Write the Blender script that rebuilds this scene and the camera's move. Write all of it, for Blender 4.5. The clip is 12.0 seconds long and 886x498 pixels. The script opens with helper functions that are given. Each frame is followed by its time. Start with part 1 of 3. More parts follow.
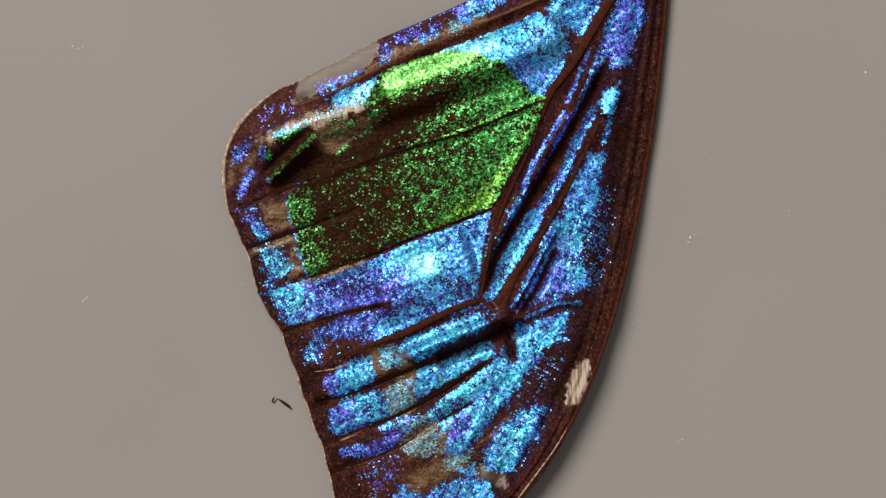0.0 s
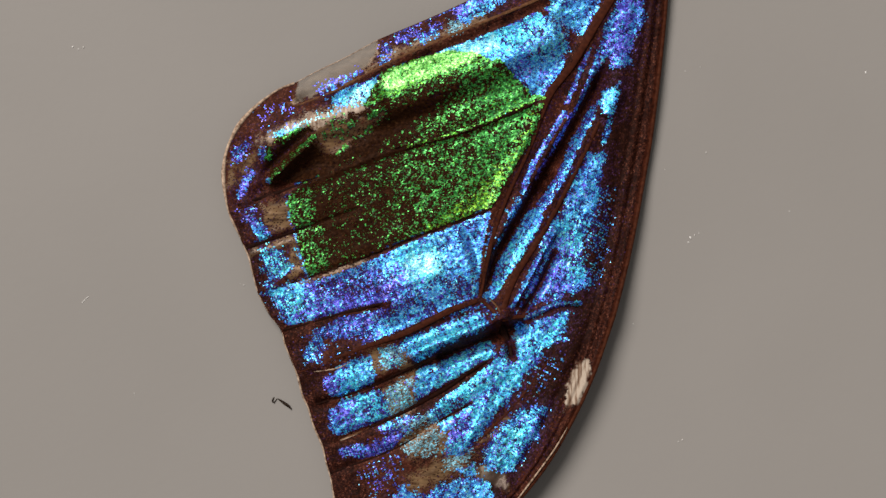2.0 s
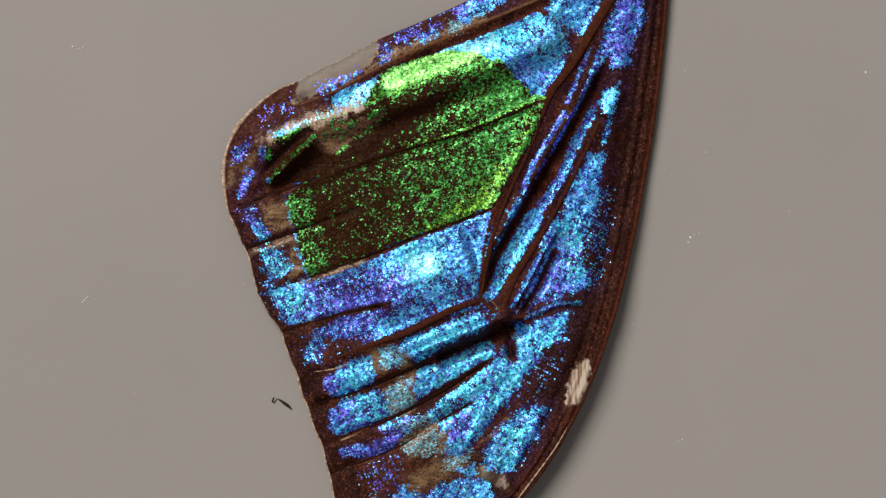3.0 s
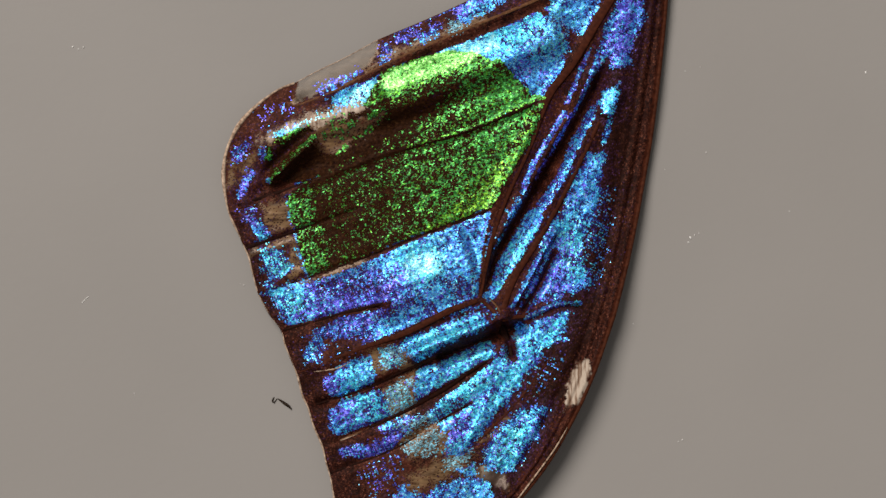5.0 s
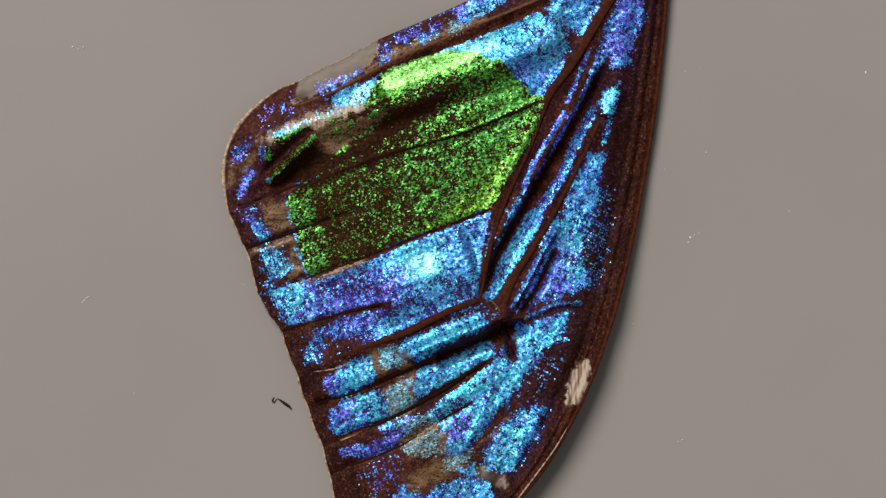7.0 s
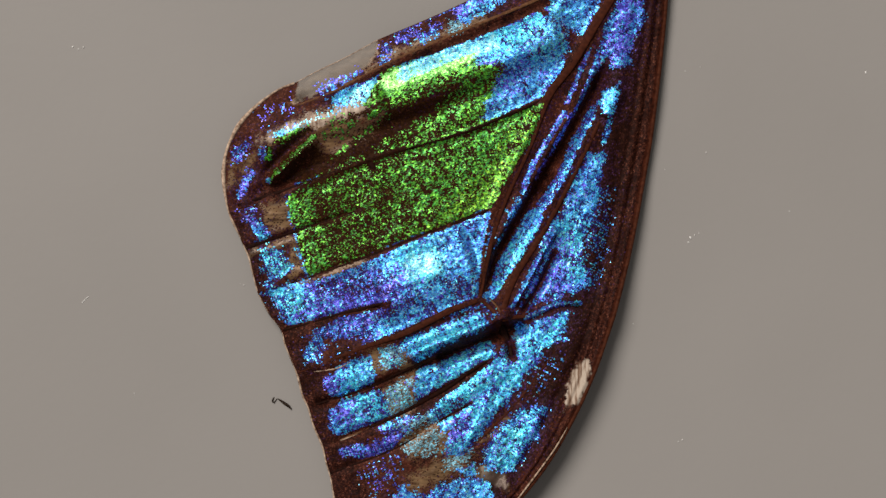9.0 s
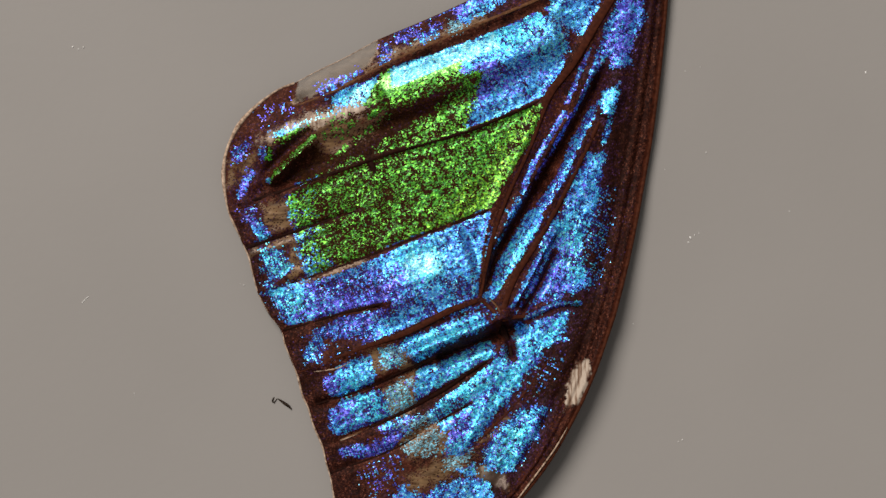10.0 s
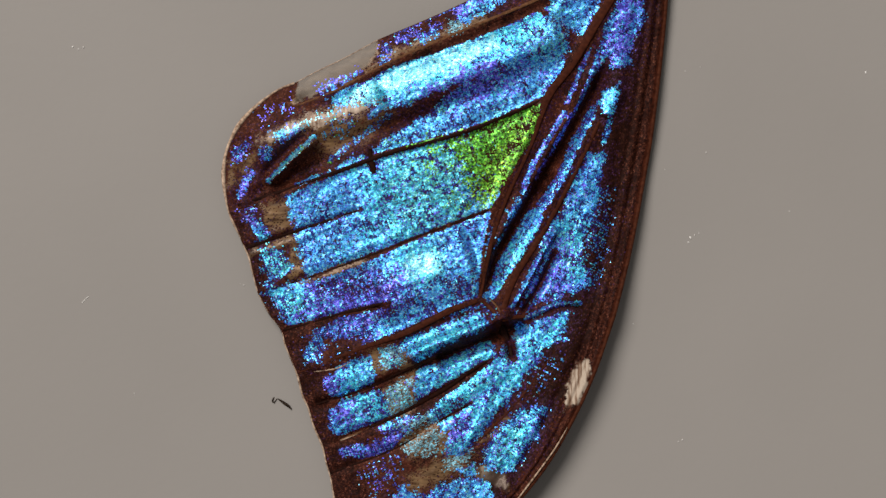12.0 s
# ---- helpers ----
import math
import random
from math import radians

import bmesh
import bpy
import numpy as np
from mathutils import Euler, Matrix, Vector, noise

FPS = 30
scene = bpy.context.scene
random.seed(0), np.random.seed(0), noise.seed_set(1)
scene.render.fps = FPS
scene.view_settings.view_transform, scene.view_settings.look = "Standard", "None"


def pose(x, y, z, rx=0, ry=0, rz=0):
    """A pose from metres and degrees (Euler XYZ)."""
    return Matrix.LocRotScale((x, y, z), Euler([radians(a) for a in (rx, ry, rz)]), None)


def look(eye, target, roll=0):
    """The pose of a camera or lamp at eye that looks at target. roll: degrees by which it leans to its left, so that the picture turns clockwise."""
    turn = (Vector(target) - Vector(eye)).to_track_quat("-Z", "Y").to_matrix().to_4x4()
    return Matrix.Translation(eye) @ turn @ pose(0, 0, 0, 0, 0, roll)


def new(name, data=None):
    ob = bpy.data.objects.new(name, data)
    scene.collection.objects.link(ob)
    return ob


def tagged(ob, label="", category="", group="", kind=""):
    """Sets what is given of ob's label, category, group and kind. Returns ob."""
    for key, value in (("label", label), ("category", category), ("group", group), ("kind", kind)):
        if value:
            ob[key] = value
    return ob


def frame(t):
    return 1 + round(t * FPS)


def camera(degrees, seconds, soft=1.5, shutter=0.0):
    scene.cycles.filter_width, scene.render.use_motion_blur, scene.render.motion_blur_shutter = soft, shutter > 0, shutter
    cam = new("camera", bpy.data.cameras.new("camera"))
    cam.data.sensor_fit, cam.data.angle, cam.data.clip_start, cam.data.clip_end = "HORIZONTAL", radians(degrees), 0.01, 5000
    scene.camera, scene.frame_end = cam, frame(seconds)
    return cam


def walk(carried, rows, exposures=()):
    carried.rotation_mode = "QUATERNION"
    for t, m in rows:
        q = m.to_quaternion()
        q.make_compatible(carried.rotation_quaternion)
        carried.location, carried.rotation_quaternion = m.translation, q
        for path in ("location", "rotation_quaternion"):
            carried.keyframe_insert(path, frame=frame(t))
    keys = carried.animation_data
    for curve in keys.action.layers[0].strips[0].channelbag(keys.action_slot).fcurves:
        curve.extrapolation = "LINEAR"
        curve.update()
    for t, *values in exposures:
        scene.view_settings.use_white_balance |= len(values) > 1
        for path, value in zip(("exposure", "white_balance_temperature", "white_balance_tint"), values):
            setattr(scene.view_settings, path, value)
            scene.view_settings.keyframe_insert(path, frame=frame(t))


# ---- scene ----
# Plan units: 1/16 mm, u to the right, v towards the viewer's lower edge, centred under the lens.
UNIT = 0.0625e-3
REST = 2.0e-3            # mean height of the wing above the table top
EYE = 0.2799             # height of the lens

cam = camera(20, 12.0, soft=1.5)
walk(cam, [(0, pose(0, 0, EYE)), (12, pose(0, 0, EYE))], exposures=[(0, 0.07), (3, 0.05), (7, -0.01), (12, 0.0)])

# ---------------------------------------------------------------- light
world = bpy.data.worlds.new("room_light")
world.use_nodes = True
scene.world = world
wn = world.node_tree.nodes["Background"]
wn.inputs["Color"].default_value = (1.0, 0.97, 0.95, 1)
wn.inputs["Strength"].default_value = 0.205

lamp_data = bpy.data.lights.new("desk_lamp_light", "AREA")
lamp_data.shape, lamp_data.size = "DISK", 1.6
lamp_data.energy = 91.5
lamp_data.color = (1.0, 0.96, 0.92)
lamp = new("desk_lamp_light", lamp_data)
lamp.matrix_world = look((-1.08, 1.35, 2.23), (0, 0, 0))


# ---------------------------------------------------------------- materials
def material(name, colour, rough=0.6, metal=0.0, spec=0.4):
    m = bpy.data.materials.new(name)
    m.use_nodes = True
    b = m.node_tree.nodes["Principled BSDF"]
    b.inputs["Base Color"].default_value = (*colour, 1)
    b.inputs["Roughness"].default_value = rough
    b.inputs["Metallic"].default_value = metal
    b.inputs["Specular IOR Level"].default_value = spec
    return m, m.node_tree.nodes, m.node_tree.links, b


def ramp(nodes, links, source, stops):
    r = nodes.new("ShaderNodeValToRGB")
    e = r.color_ramp.elements
    while len(e) < len(stops):
        e.new(0.5)
    for k, (p, c) in zip(e, stops):
        k.position, k.color = p, (*c, 1)
    links.new(source, r.inputs["Fac"])
    return r.outputs["Color"]


def noise_node(nodes, links, scale, detail=4.0, stretch=(1, 1, 1), turn=0.0):
    co = nodes.new("ShaderNodeTexCoord")
    mp = nodes.new("ShaderNodeMapping")
    mp.inputs["Scale"].default_value = stretch
    mp.inputs["Rotation"].default_value = (0, 0, radians(turn))
    n = nodes.new("ShaderNodeTexNoise")
    n.inputs["Scale"].default_value, n.inputs["Detail"].default_value = scale, detail
    links.new(co.outputs["Object"], mp.inputs["Vector"])
    links.new(mp.outputs["Vector"], n.inputs["Vector"])
    return n.outputs["Fac"]


def bump(nodes, links, b, source, strength, distance):
    bp = nodes.new("ShaderNodeBump")
    bp.inputs["Strength"].default_value, bp.inputs["Distance"].default_value = strength, distance
    links.new(source, bp.inputs["Height"])
    links.new(bp.outputs["Normal"], b.inputs["Normal"])


def scale_material(name, stops, rough=0.45, metal=0.66, spec=0.4, coat=0.0):
    """Wing scales: every scale takes its own tone from the stops."""
    m, n, l, b = material(name, stops[0][1], rough, metal, spec)
    b.inputs["Coat Weight"].default_value, b.inputs["Coat Roughness"].default_value = coat, 0.42
    g = n.new("ShaderNodeNewGeometry")
    cloud = n.new("ShaderNodeMapRange")
    cloud.inputs["From Min"].default_value, cloud.inputs["From Max"].default_value = 0.30, 0.70
    l.new(noise_node(n, l, 3000, 2), cloud.inputs["Value"])
    tone = n.new("ShaderNodeMix")
    tone.inputs["Factor"].default_value = 0.6
    l.new(g.outputs["Random Per Island"], tone.inputs["A"]); l.new(cloud.outputs["Result"], tone.inputs["B"])
    spread = n.new("ShaderNodeMapRange")
    spread.inputs["From Min"].default_value, spread.inputs["From Max"].default_value = 0.16, 0.84
    l.new(tone.outputs["Result"], spread.inputs["Value"])
    l.new(ramp(n, l, spread.outputs["Result"], stops), b.inputs["Base Color"])
    return m


BLUE = scale_material("blue_scale", [(0, (0.004, 0.025, 0.20)), (0.32, (0.025, 0.22, 0.80)), (0.68, (0.07, 0.49, 1.0)), (1, (0.28, 0.78, 1.0))], coat=0.4)
CYAN = scale_material("cyan_scale", [(0, (0.004, 0.06, 0.18)), (0.32, (0.02, 0.42, 0.76)), (0.75, (0.06, 0.82, 1.0)), (1, (0.32, 1.0, 1.0))], coat=0.7)
VIOLET = scale_material("violet_scale", [(0, (0.012, 0.010, 0.16)), (0.42, (0.09, 0.08, 0.78)), (0.85, (0.20, 0.23, 1.0)), (1, (0.42, 0.34, 1.0))], coat=0.4)
# paler scales that paint the highlights on the lit swellings
PEARL_HIGHLIGHT = scale_material("highlight_scale", [(0, (0.04, 0.28, 0.70)), (0.3, (0.12, 0.66, 1.0)), (0.7, (0.28, 0.90, 1.0)), (1, (0.55, 1.0, 1.0))], 0.42, 0.55, coat=0.8)
DULL = scale_material("faded_scale", [(0, (0.04, 0.08, 0.09)), (0.5, (0.11, 0.31, 0.40)), (1, (0.30, 0.66, 0.80))], 0.5, 0.3)
BROWN = scale_material("brown_scale", [(0, (0.028, 0.008, 0.005)), (0.75, (0.078, 0.022, 0.013)), (1, (0.17, 0.060, 0.036))], 0.6, 0.0, 0.05)
PLUMS = scale_material("plum_scale", [(0, (0.014, 0.004, 0.010)), (0.7, (0.036, 0.010, 0.024)), (1, (0.08, 0.032, 0.11))], 0.55, 0.1, 0.1)
UNDER = scale_material("indigo_under_scale", [(0, (0.006, 0.006, 0.05)), (0.6, (0.014, 0.026, 0.22)), (1, (0.04, 0.07, 0.52))], 0.45, 0.3, 0.2)
MARGIN = scale_material("dark_margin_scale", [(0, (0.008, 0.0025, 0.002)), (0.8, (0.025, 0.007, 0.005)), (1, (0.065, 0.020, 0.013))], 0.6, 0.0, 0.05)
GREEN = scale_material("wet_lime", [(0, (0.014, 0.028, 0.003)), (0.3, (0.030, 0.18, 0.008)), (0.7, (0.092, 0.50, 0.018)), (1, (0.30, 0.90, 0.06))], coat=0.75)
LIME = scale_material("wet_yellow_lime", [(0, (0.022, 0.030, 0.003)), (0.3, (0.07, 0.20, 0.007)), (0.7, (0.19, 0.54, 0.014)), (1, (0.46, 0.92, 0.05))], coat=0.75)
# paler copy of the wet lime, painting its highlight on the crest
LIME_HIGHLIGHT = scale_material("wet_lime_highlight", [(0, (0.06, 0.28, 0.03)), (0.35, (0.18, 0.64, 0.09)), (0.75, (0.36, 0.90, 0.22)), (1, (0.62, 1.0, 0.42))], 0.42, 0.55, coat=0.7)
EMERALD = scale_material("wet_emerald", [(0, (0.012, 0.045, 0.010)), (0.35, (0.034, 0.23, 0.045)), (0.75, (0.07, 0.57, 0.09)), (1, (0.24, 0.92, 0.22))], coat=0.5)
TEAL = scale_material("teal_scale", [(0, (0.010, 0.06, 0.08)), (0.35, (0.04, 0.30, 0.36)), (0.75, (0.10, 0.66, 0.66)), (1, (0.32, 0.95, 0.85))], coat=0.5)
SOAKED = scale_material("soaked_brown", [(0, (0.018, 0.006, 0.002)), (0.8, (0.036, 0.012, 0.004)), (1, (0.06, 0.024, 0.008))], 0.6, 0.0, 0.05)


def table_material():
    m, n, l, b = material("grey_laminate", (0.27, 0.25, 0.23), 0.5, 0, 0.15)
    big = noise_node(n, l, 22, 3)
    l.new(ramp(n, l, big, [(0.3, (0.265, 0.244, 0.224)), (0.7, (0.287, 0.264, 0.243))]), b.inputs["Base Color"])
    bump(n, l, b, noise_node(n, l, 900, 2), 0.06, 0.0002)
    return m


def membrane_material():
    """Brown wing skin; where it has lost all its scales it is pale and lets light through. The sheen at its corner is
    painted in.
    """
    m, n, l, b = material("wing_membrane", (0.05, 0.016, 0.01), 0.5, 0, 0.08)
    grain = ramp(n, l, noise_node(n, l, 2600, 3), [(0.3, (0.020, 0.005, 0.003)), (0.7, (0.085, 0.020, 0.010))])
    bare = n.new("ShaderNodeAttribute")
    bare.attribute_name = "bare"
    skin = ramp(n, l, noise_node(n, l, 1300, 5, (0.5, 2.2, 1), -62), [(0.3, (0.045, 0.020, 0.008)), (0.75, (0.23, 0.135, 0.064))])
    # pale colour of scarred skin and of the painted corner sheen
    white = ramp(n, l, noise_node(n, l, 700, 4, (4, 0.5, 1), -18), [(0.38, (0.17, 0.10, 0.065)), (0.53, (0.46, 0.37, 0.29))])
    sep = n.new("ShaderNodeSeparateColor")
    l.new(bare.outputs["Color"], sep.inputs["Color"])
    mix = n.new("ShaderNodeMix"); mix.data_type = "RGBA"
    l.new(sep.outputs["Red"], mix.inputs["Factor"]); l.new(grain, mix.inputs["A"]); l.new(skin, mix.inputs["B"])
    mix2 = n.new("ShaderNodeMix"); mix2.data_type = "RGBA"
    gloss = n.new("ShaderNodeMapRange")
    gloss.inputs["To Min"].default_value, gloss.inputs["To Max"].default_value = 0.06, 0.40
    l.new(sep.outputs["Red"], gloss.inputs["Value"]); l.new(gloss.outputs["Result"], b.inputs["Specular IOR Level"])
    b.inputs["Specular Tint"].default_value = (1.0, 0.80, 0.68, 1)
    matt = n.new("ShaderNodeMapRange")
    matt.inputs["To Min"].default_value, matt.inputs["To Max"].default_value = 0.5, 0.34
    l.new(sep.outputs["Red"], matt.inputs["Value"]); l.new(matt.outputs["Result"], b.inputs["Roughness"])
    l.new(sep.outputs["Green"], mix2.inputs["Factor"]); l.new(mix.outputs["Result"], mix2.inputs["A"]); l.new(white, mix2.inputs["B"])
    mix3 = n.new("ShaderNodeMix"); mix3.data_type = "RGBA"
    l.new(bare.outputs["Alpha"], mix3.inputs["Factor"]); l.new(mix2.outputs["Result"], mix3.inputs["A"])
    l.new(ramp(n, l, noise_node(n, l, 2200, 3), [(0.3, (0.008, 0.003, 0.002)), (0.7, (0.026, 0.008, 0.004))]), mix3.inputs["B"])
    l.new(mix3.outputs["Result"], b.inputs["Base Color"])
    clear = n.new("ShaderNodeBsdfTransparent")
    clear.inputs["Color"].default_value = (0.98, 0.965, 0.94, 1)
    ms = n.new("ShaderNodeMixShader")
    l.new(sep.outputs["Blue"], ms.inputs["Fac"])
    l.new(b.outputs["BSDF"], ms.inputs[1]); l.new(clear.outputs["BSDF"], ms.inputs[2])
    l.new(ms.outputs["Shader"], n["Material Output"].inputs["Surface"])
    bump(n, l, b, noise_node(n, l, 3000, 3), 0.4, 0.00006)
    return m


def vein_material(name, dark, light):
    m, n, l, b = material(name, dark, 0.55, 0, 0.03)
    l.new(ramp(n, l, noise_node(n, l, 2600, 5), [(0.25, dark), (0.8, light)]), b.inputs["Base Color"])
    bump(n, l, b, noise_node(n, l, 2600, 3), 0.4, 0.00005)
    return m


TABLE = table_material()
MEMBRANE = membrane_material()
VEIN = vein_material("vein_brown", (0.026, 0.007, 0.004), (0.080, 0.021, 0.010))
# blackish veins, and the shade painted into a deep crease
VEIN_AND_SHADE = vein_material("vein_and_crease_shade", (0.008, 0.003, 0.002), (0.026, 0.008, 0.005))
TAN = vein_material("vein_tan", (0.06, 0.022, 0.010), (0.20, 0.095, 0.045))
COSTA = vein_material("costa_brown", (0.024, 0.006, 0.003), (0.095, 0.027, 0.012))
EDGE = vein_material("pale_rim", (0.10, 0.045, 0.022), (0.75, 0.55, 0.40))
DUST = material("dust", (0.75, 0.72, 0.68), 0.7)[0]
LEG = vein_material("chitin_dark", (0.010, 0.007, 0.005), (0.04, 0.025, 0.015))


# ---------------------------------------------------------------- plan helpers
def spot(u, v, z):
    return ((u - 784) * UNIT, (441 - v) * UNIT, z)


def curve(pts, step=6.0):
    """A smooth line through plan points (and widths, if given), sampled about every step units."""
    p = np.array(pts, float)
    ext = np.vstack([2 * p[0] - p[1], p, 2 * p[-1] - p[-2]])
    out = []
    for i in range(len(p) - 1):
        a, b, c, d = ext[i:i + 4]
        k = max(2, int(np.hypot(*(c - b)[:2]) / step))
        for t in np.arange(k) / k:
            out.append(0.5 * (2 * b + (c - a) * t + (2 * a - 5 * b + 4 * c - d) * t * t + (3 * b - a - 3 * c + d) * t ** 3))
    out.append(p[-1])
    return np.array(out)


def value_noise(u, v, size, seed):
    """Smooth noise between 0 and 1 with lumps of that size."""
    lattice = np.random.RandomState(seed).rand(257, 257)
    x, y = u / size + 40, v / size + 40
    i, j = np.floor(x).astype(int), np.floor(y).astype(int)
    f, g = x - i, y - j
    f, g = f * f * (3 - 2 * f), g * g * (3 - 2 * g)
    i, j = i % 256, j % 256
    return ((lattice[i, j] * (1 - f) + lattice[i + 1, j] * f) * (1 - g)
            + (lattice[i, j + 1] * (1 - f) + lattice[i + 1, j + 1] * f) * g)


def fractal(u, v, size, seed):
    return (0.5 * value_noise(u, v, size, seed) + 0.3 * value_noise(u, v, size / 2.3, seed + 1)
            + 0.2 * value_noise(u, v, size / 5, seed + 2))


def along(u, v, line):
    """Distance to a line, on which side (+1: to the right of its run as seen), how far along (0 to 1) ."""
    best = np.full(u.shape, 1e9)
    side, frac = np.zeros(u.shape), np.zeros(u.shape)
    n = len(line) - 1
    for i in range(n):
        ax, ay = line[i, :2]
        dx, dy = line[i + 1, 0] - ax, line[i + 1, 1] - ay
        t = np.clip(((u - ax) * dx + (v - ay) * dy) / (dx * dx + dy * dy + 1e-9), 0, 1)
        ex, ey = u - ax - t * dx, v - ay - t * dy
        d = np.hypot(ex, ey)
        near = d < best
        best = np.where(near, d, best)
        side = np.where(near, np.sign(dx * ey - dy * ex), side)
        frac = np.where(near, (i + t) / n, frac)
    return best, side, frac


def inside(u, v, pts):
    """Signed distance to a closed shape, positive within."""
    p = np.array(pts, float)
    odd = np.zeros(u.shape, bool)
    best = np.full(u.shape, 1e9)
    for i in range(len(p)):
        (ax, ay), (bx, by) = p[i], p[(i + 1) % len(p)]
        if ay != by:
            odd ^= ((ay > v) != (by > v)) & (u < (bx - ax) * (v - ay) / (by - ay) + ax)
        dx, dy = bx - ax, by - ay
        t = np.clip(((u - ax) * dx + (v - ay) * dy) / (dx * dx + dy * dy + 1e-9), 0, 1)
        best = np.minimum(best, np.hypot(u - ax - t * dx, v - ay - t * dy))
    return np.where(odd, best, -best)


def smooth(x, a, b):
    t = np.clip((x - a) / (b - a), 0, 1)
    return t * t * (3 - 2 * t)


# ---------------------------------------------------------------- outline of the wing
HIND = [(1150, -150), (1090, -125), (1000, -80), (900, -34), (830, 0), (750, 36), (665, 72), (610, 102), (560, 126), (520, 147),
        (489, 160), (453, 187), (423, 219), (406, 250), (397, 277), (394, 310), (397, 345), (403, 375), (413, 398), (426, 425),
        (432, 440), (439, 456), (446, 485), (456, 520), (475, 556), (496, 584), (503, 610), (515, 640), (525, 665), (534, 700),
        (544, 722), (554, 755), (569, 790), (576, 820), (584, 848), (590, 882), (603, 930), (625, 1000), (660, 1045), (700, 1062)]
FORE = [(1176, -150), (1186, -60), (1183, 0), (1177, 70), (1168, 150), (1155, 250), (1137, 350), (1119, 440), (1102, 510), (1085, 570),
        (1066, 625), (1051, 665), (1029, 715), (1005, 762), (977, 810), (948, 850), (922, 882), (880, 925), (820, 985), (760, 1035), (700, 1062)]
hind, fore = curve(HIND), curve(FORE)


def left_edge(v):
    return np.interp(v, np.maximum.accumulate(hind[:, 1]), hind[:, 0])


def right_edge(v):
    return np.interp(v, np.maximum.accumulate(fore[:, 1]), fore[:, 0])


# ---------------------------------------------------------------- relief of the wing
# Folds: line, height in mm, width to the left and to the right of its run.
FOLDS = [
    ([(1085, -10), (1010, 112), (966, 172), (905, 300), (868, 390), (850, 520)], 0.50, 16, 10),      # main vein
    ([(1075, 110), (1030, 195), (990, 265), (930, 365), (880, 450), (858, 520)], -1.7, 15, 6),
    ([(1058, 112), (1016, 190), (977, 254), (938, 325), (902, 385), (872, 440)], 0.55, 5, 8),     # deep fold beside it
    ([(1055, 222), (1010, 290), (955, 400), (905, 500), (890, 550)], 0.45, 16, 16),
    ([(1102, 160), (1084, 190), (1072, 212)], 0.45, 10, 22),                  # brown fold in the long cell
    ([(984, 444), (955, 505), (924, 555)], -0.85, 9, 5),
    ([(989, 400), (960, 450), (933, 503), (908, 547)], 0.85, 4, 9),
    ([(1000, -25), (850, 42), (700, 108), (600, 158), (530, 188)], 0.30, 12, 10),                    # upper edge of the cells
    ([(1000, -5), (850, 62), (700, 125)], -0.35, 12, 9),
    ([(1015, 55), (950, 85), (860, 122), (780, 156), (700, 188), (640, 206)], 1.20, 24, 44), ([(690, 190), (620, 212), (520, 240), (440, 275)], 0.75, 22, 44),          # swollen upper cell
    ([(860, 158), (770, 198), (700, 220), (620, 242), (560, 258)], -0.28, 15, 12),
    ([(556, 228), (510, 264), (464, 314)], -0.60, 7, 9),                                           # pocket at the corner
    ([(563, 247), (523, 280), (477, 326)], 1.40, 8, 7),
    ([(584, 266), (535, 298), (480, 340)], -0.50, 15, 10),
    ([(590, 286), (500, 322), (440, 352)], -0.45, 12, 12),
    ([(970, 172), (830, 231), (700, 268), (560, 318), (420, 362)], 0.20, 9, 6),
    ([(970, 180), (830, 241), (700, 277), (560, 327)], -0.22, 8, 8),
    ([(640, 368), (600, 383), (520, 410), (434, 440)], -0.30, 7, 4),                                 # crack
    ([(870, 370), (740, 420), (640, 458), (500, 503)], -0.18, 6, 6),
    ([(850, 470), (790, 494), (730, 514), (665, 530)], 0.90, 60, 60),                                # swollen middle cell
    ([(680, 538), (600, 556), (498, 586)], -0.14, 9, 5),
    ([(850, 528), (760, 568), (680, 602), (600, 632), (525, 660)], 0.28, 10, 12),
    ([(760, 590), (680, 625), (600, 650), (540, 668)], -0.10, 12, 10),
    ([(912, 554), (888, 562), (820, 590), (760, 614), (710, 637)], 1.20, 13, 14),                    # sharp fold below the cell
    ([(935, 575), (905, 584), (880, 593), (830, 615), (770, 640)], -1.9, 12, 12),
    ([(800, 628), (760, 643), (700, 668), (620, 700), (550, 719)], -0.80, 7, 8),
    ([(884, 566), (900, 600), (906, 635)], -1.3, 8, 7),
    ([(870, 640), (790, 690), (690, 742), (588, 785)], -0.35, 8, 8),
    ([(890, 655), (830, 690), (770, 730), (700, 765)], 0.12, 14, 14),
    ([(840, 715), (770, 748), (700, 795), (583, 838)], -0.35, 7, 9),
    ([(895, 698), (850, 748), (806, 806)], 0.28, 9, 44),
    ([(868, 376), (740, 422), (640, 462), (540, 492)], 0.15, 22, 80),
    ([(960, 728), (932, 786), (908, 816)], 0.35, 10, 36),
    ([(928, 564), (960, 549), (990, 538), (1028, 538)], 0.55, 5, 4),
    ([(1060, 620), (1000, 735), (930, 830), (880, 890)], 0.30, 12, 16),
    ([(1040, 600), (985, 705), (932, 805), (898, 872)], -0.40, 9, 9),
    ([(1130, 0), (1110, 150), (1088, 320), (1062, 470), (1030, 570)], -0.25, 12, 10),
    ([(1098, 330), (1080, 450), (1056, 560), (1034, 630), (1008, 695)], -0.30, 16, 30),             # hollow behind the leading edge
]

GU, GV = np.meshgrid(np.arange(372, 1212, 2.0), np.arange(-164, 1076, 2.0))


def build_relief():
    h = np.zeros(GU.shape)
    lv = np.clip((GU - left_edge(GV)) / np.maximum(right_edge(GV) - left_edge(GV), 1), 0, 1)
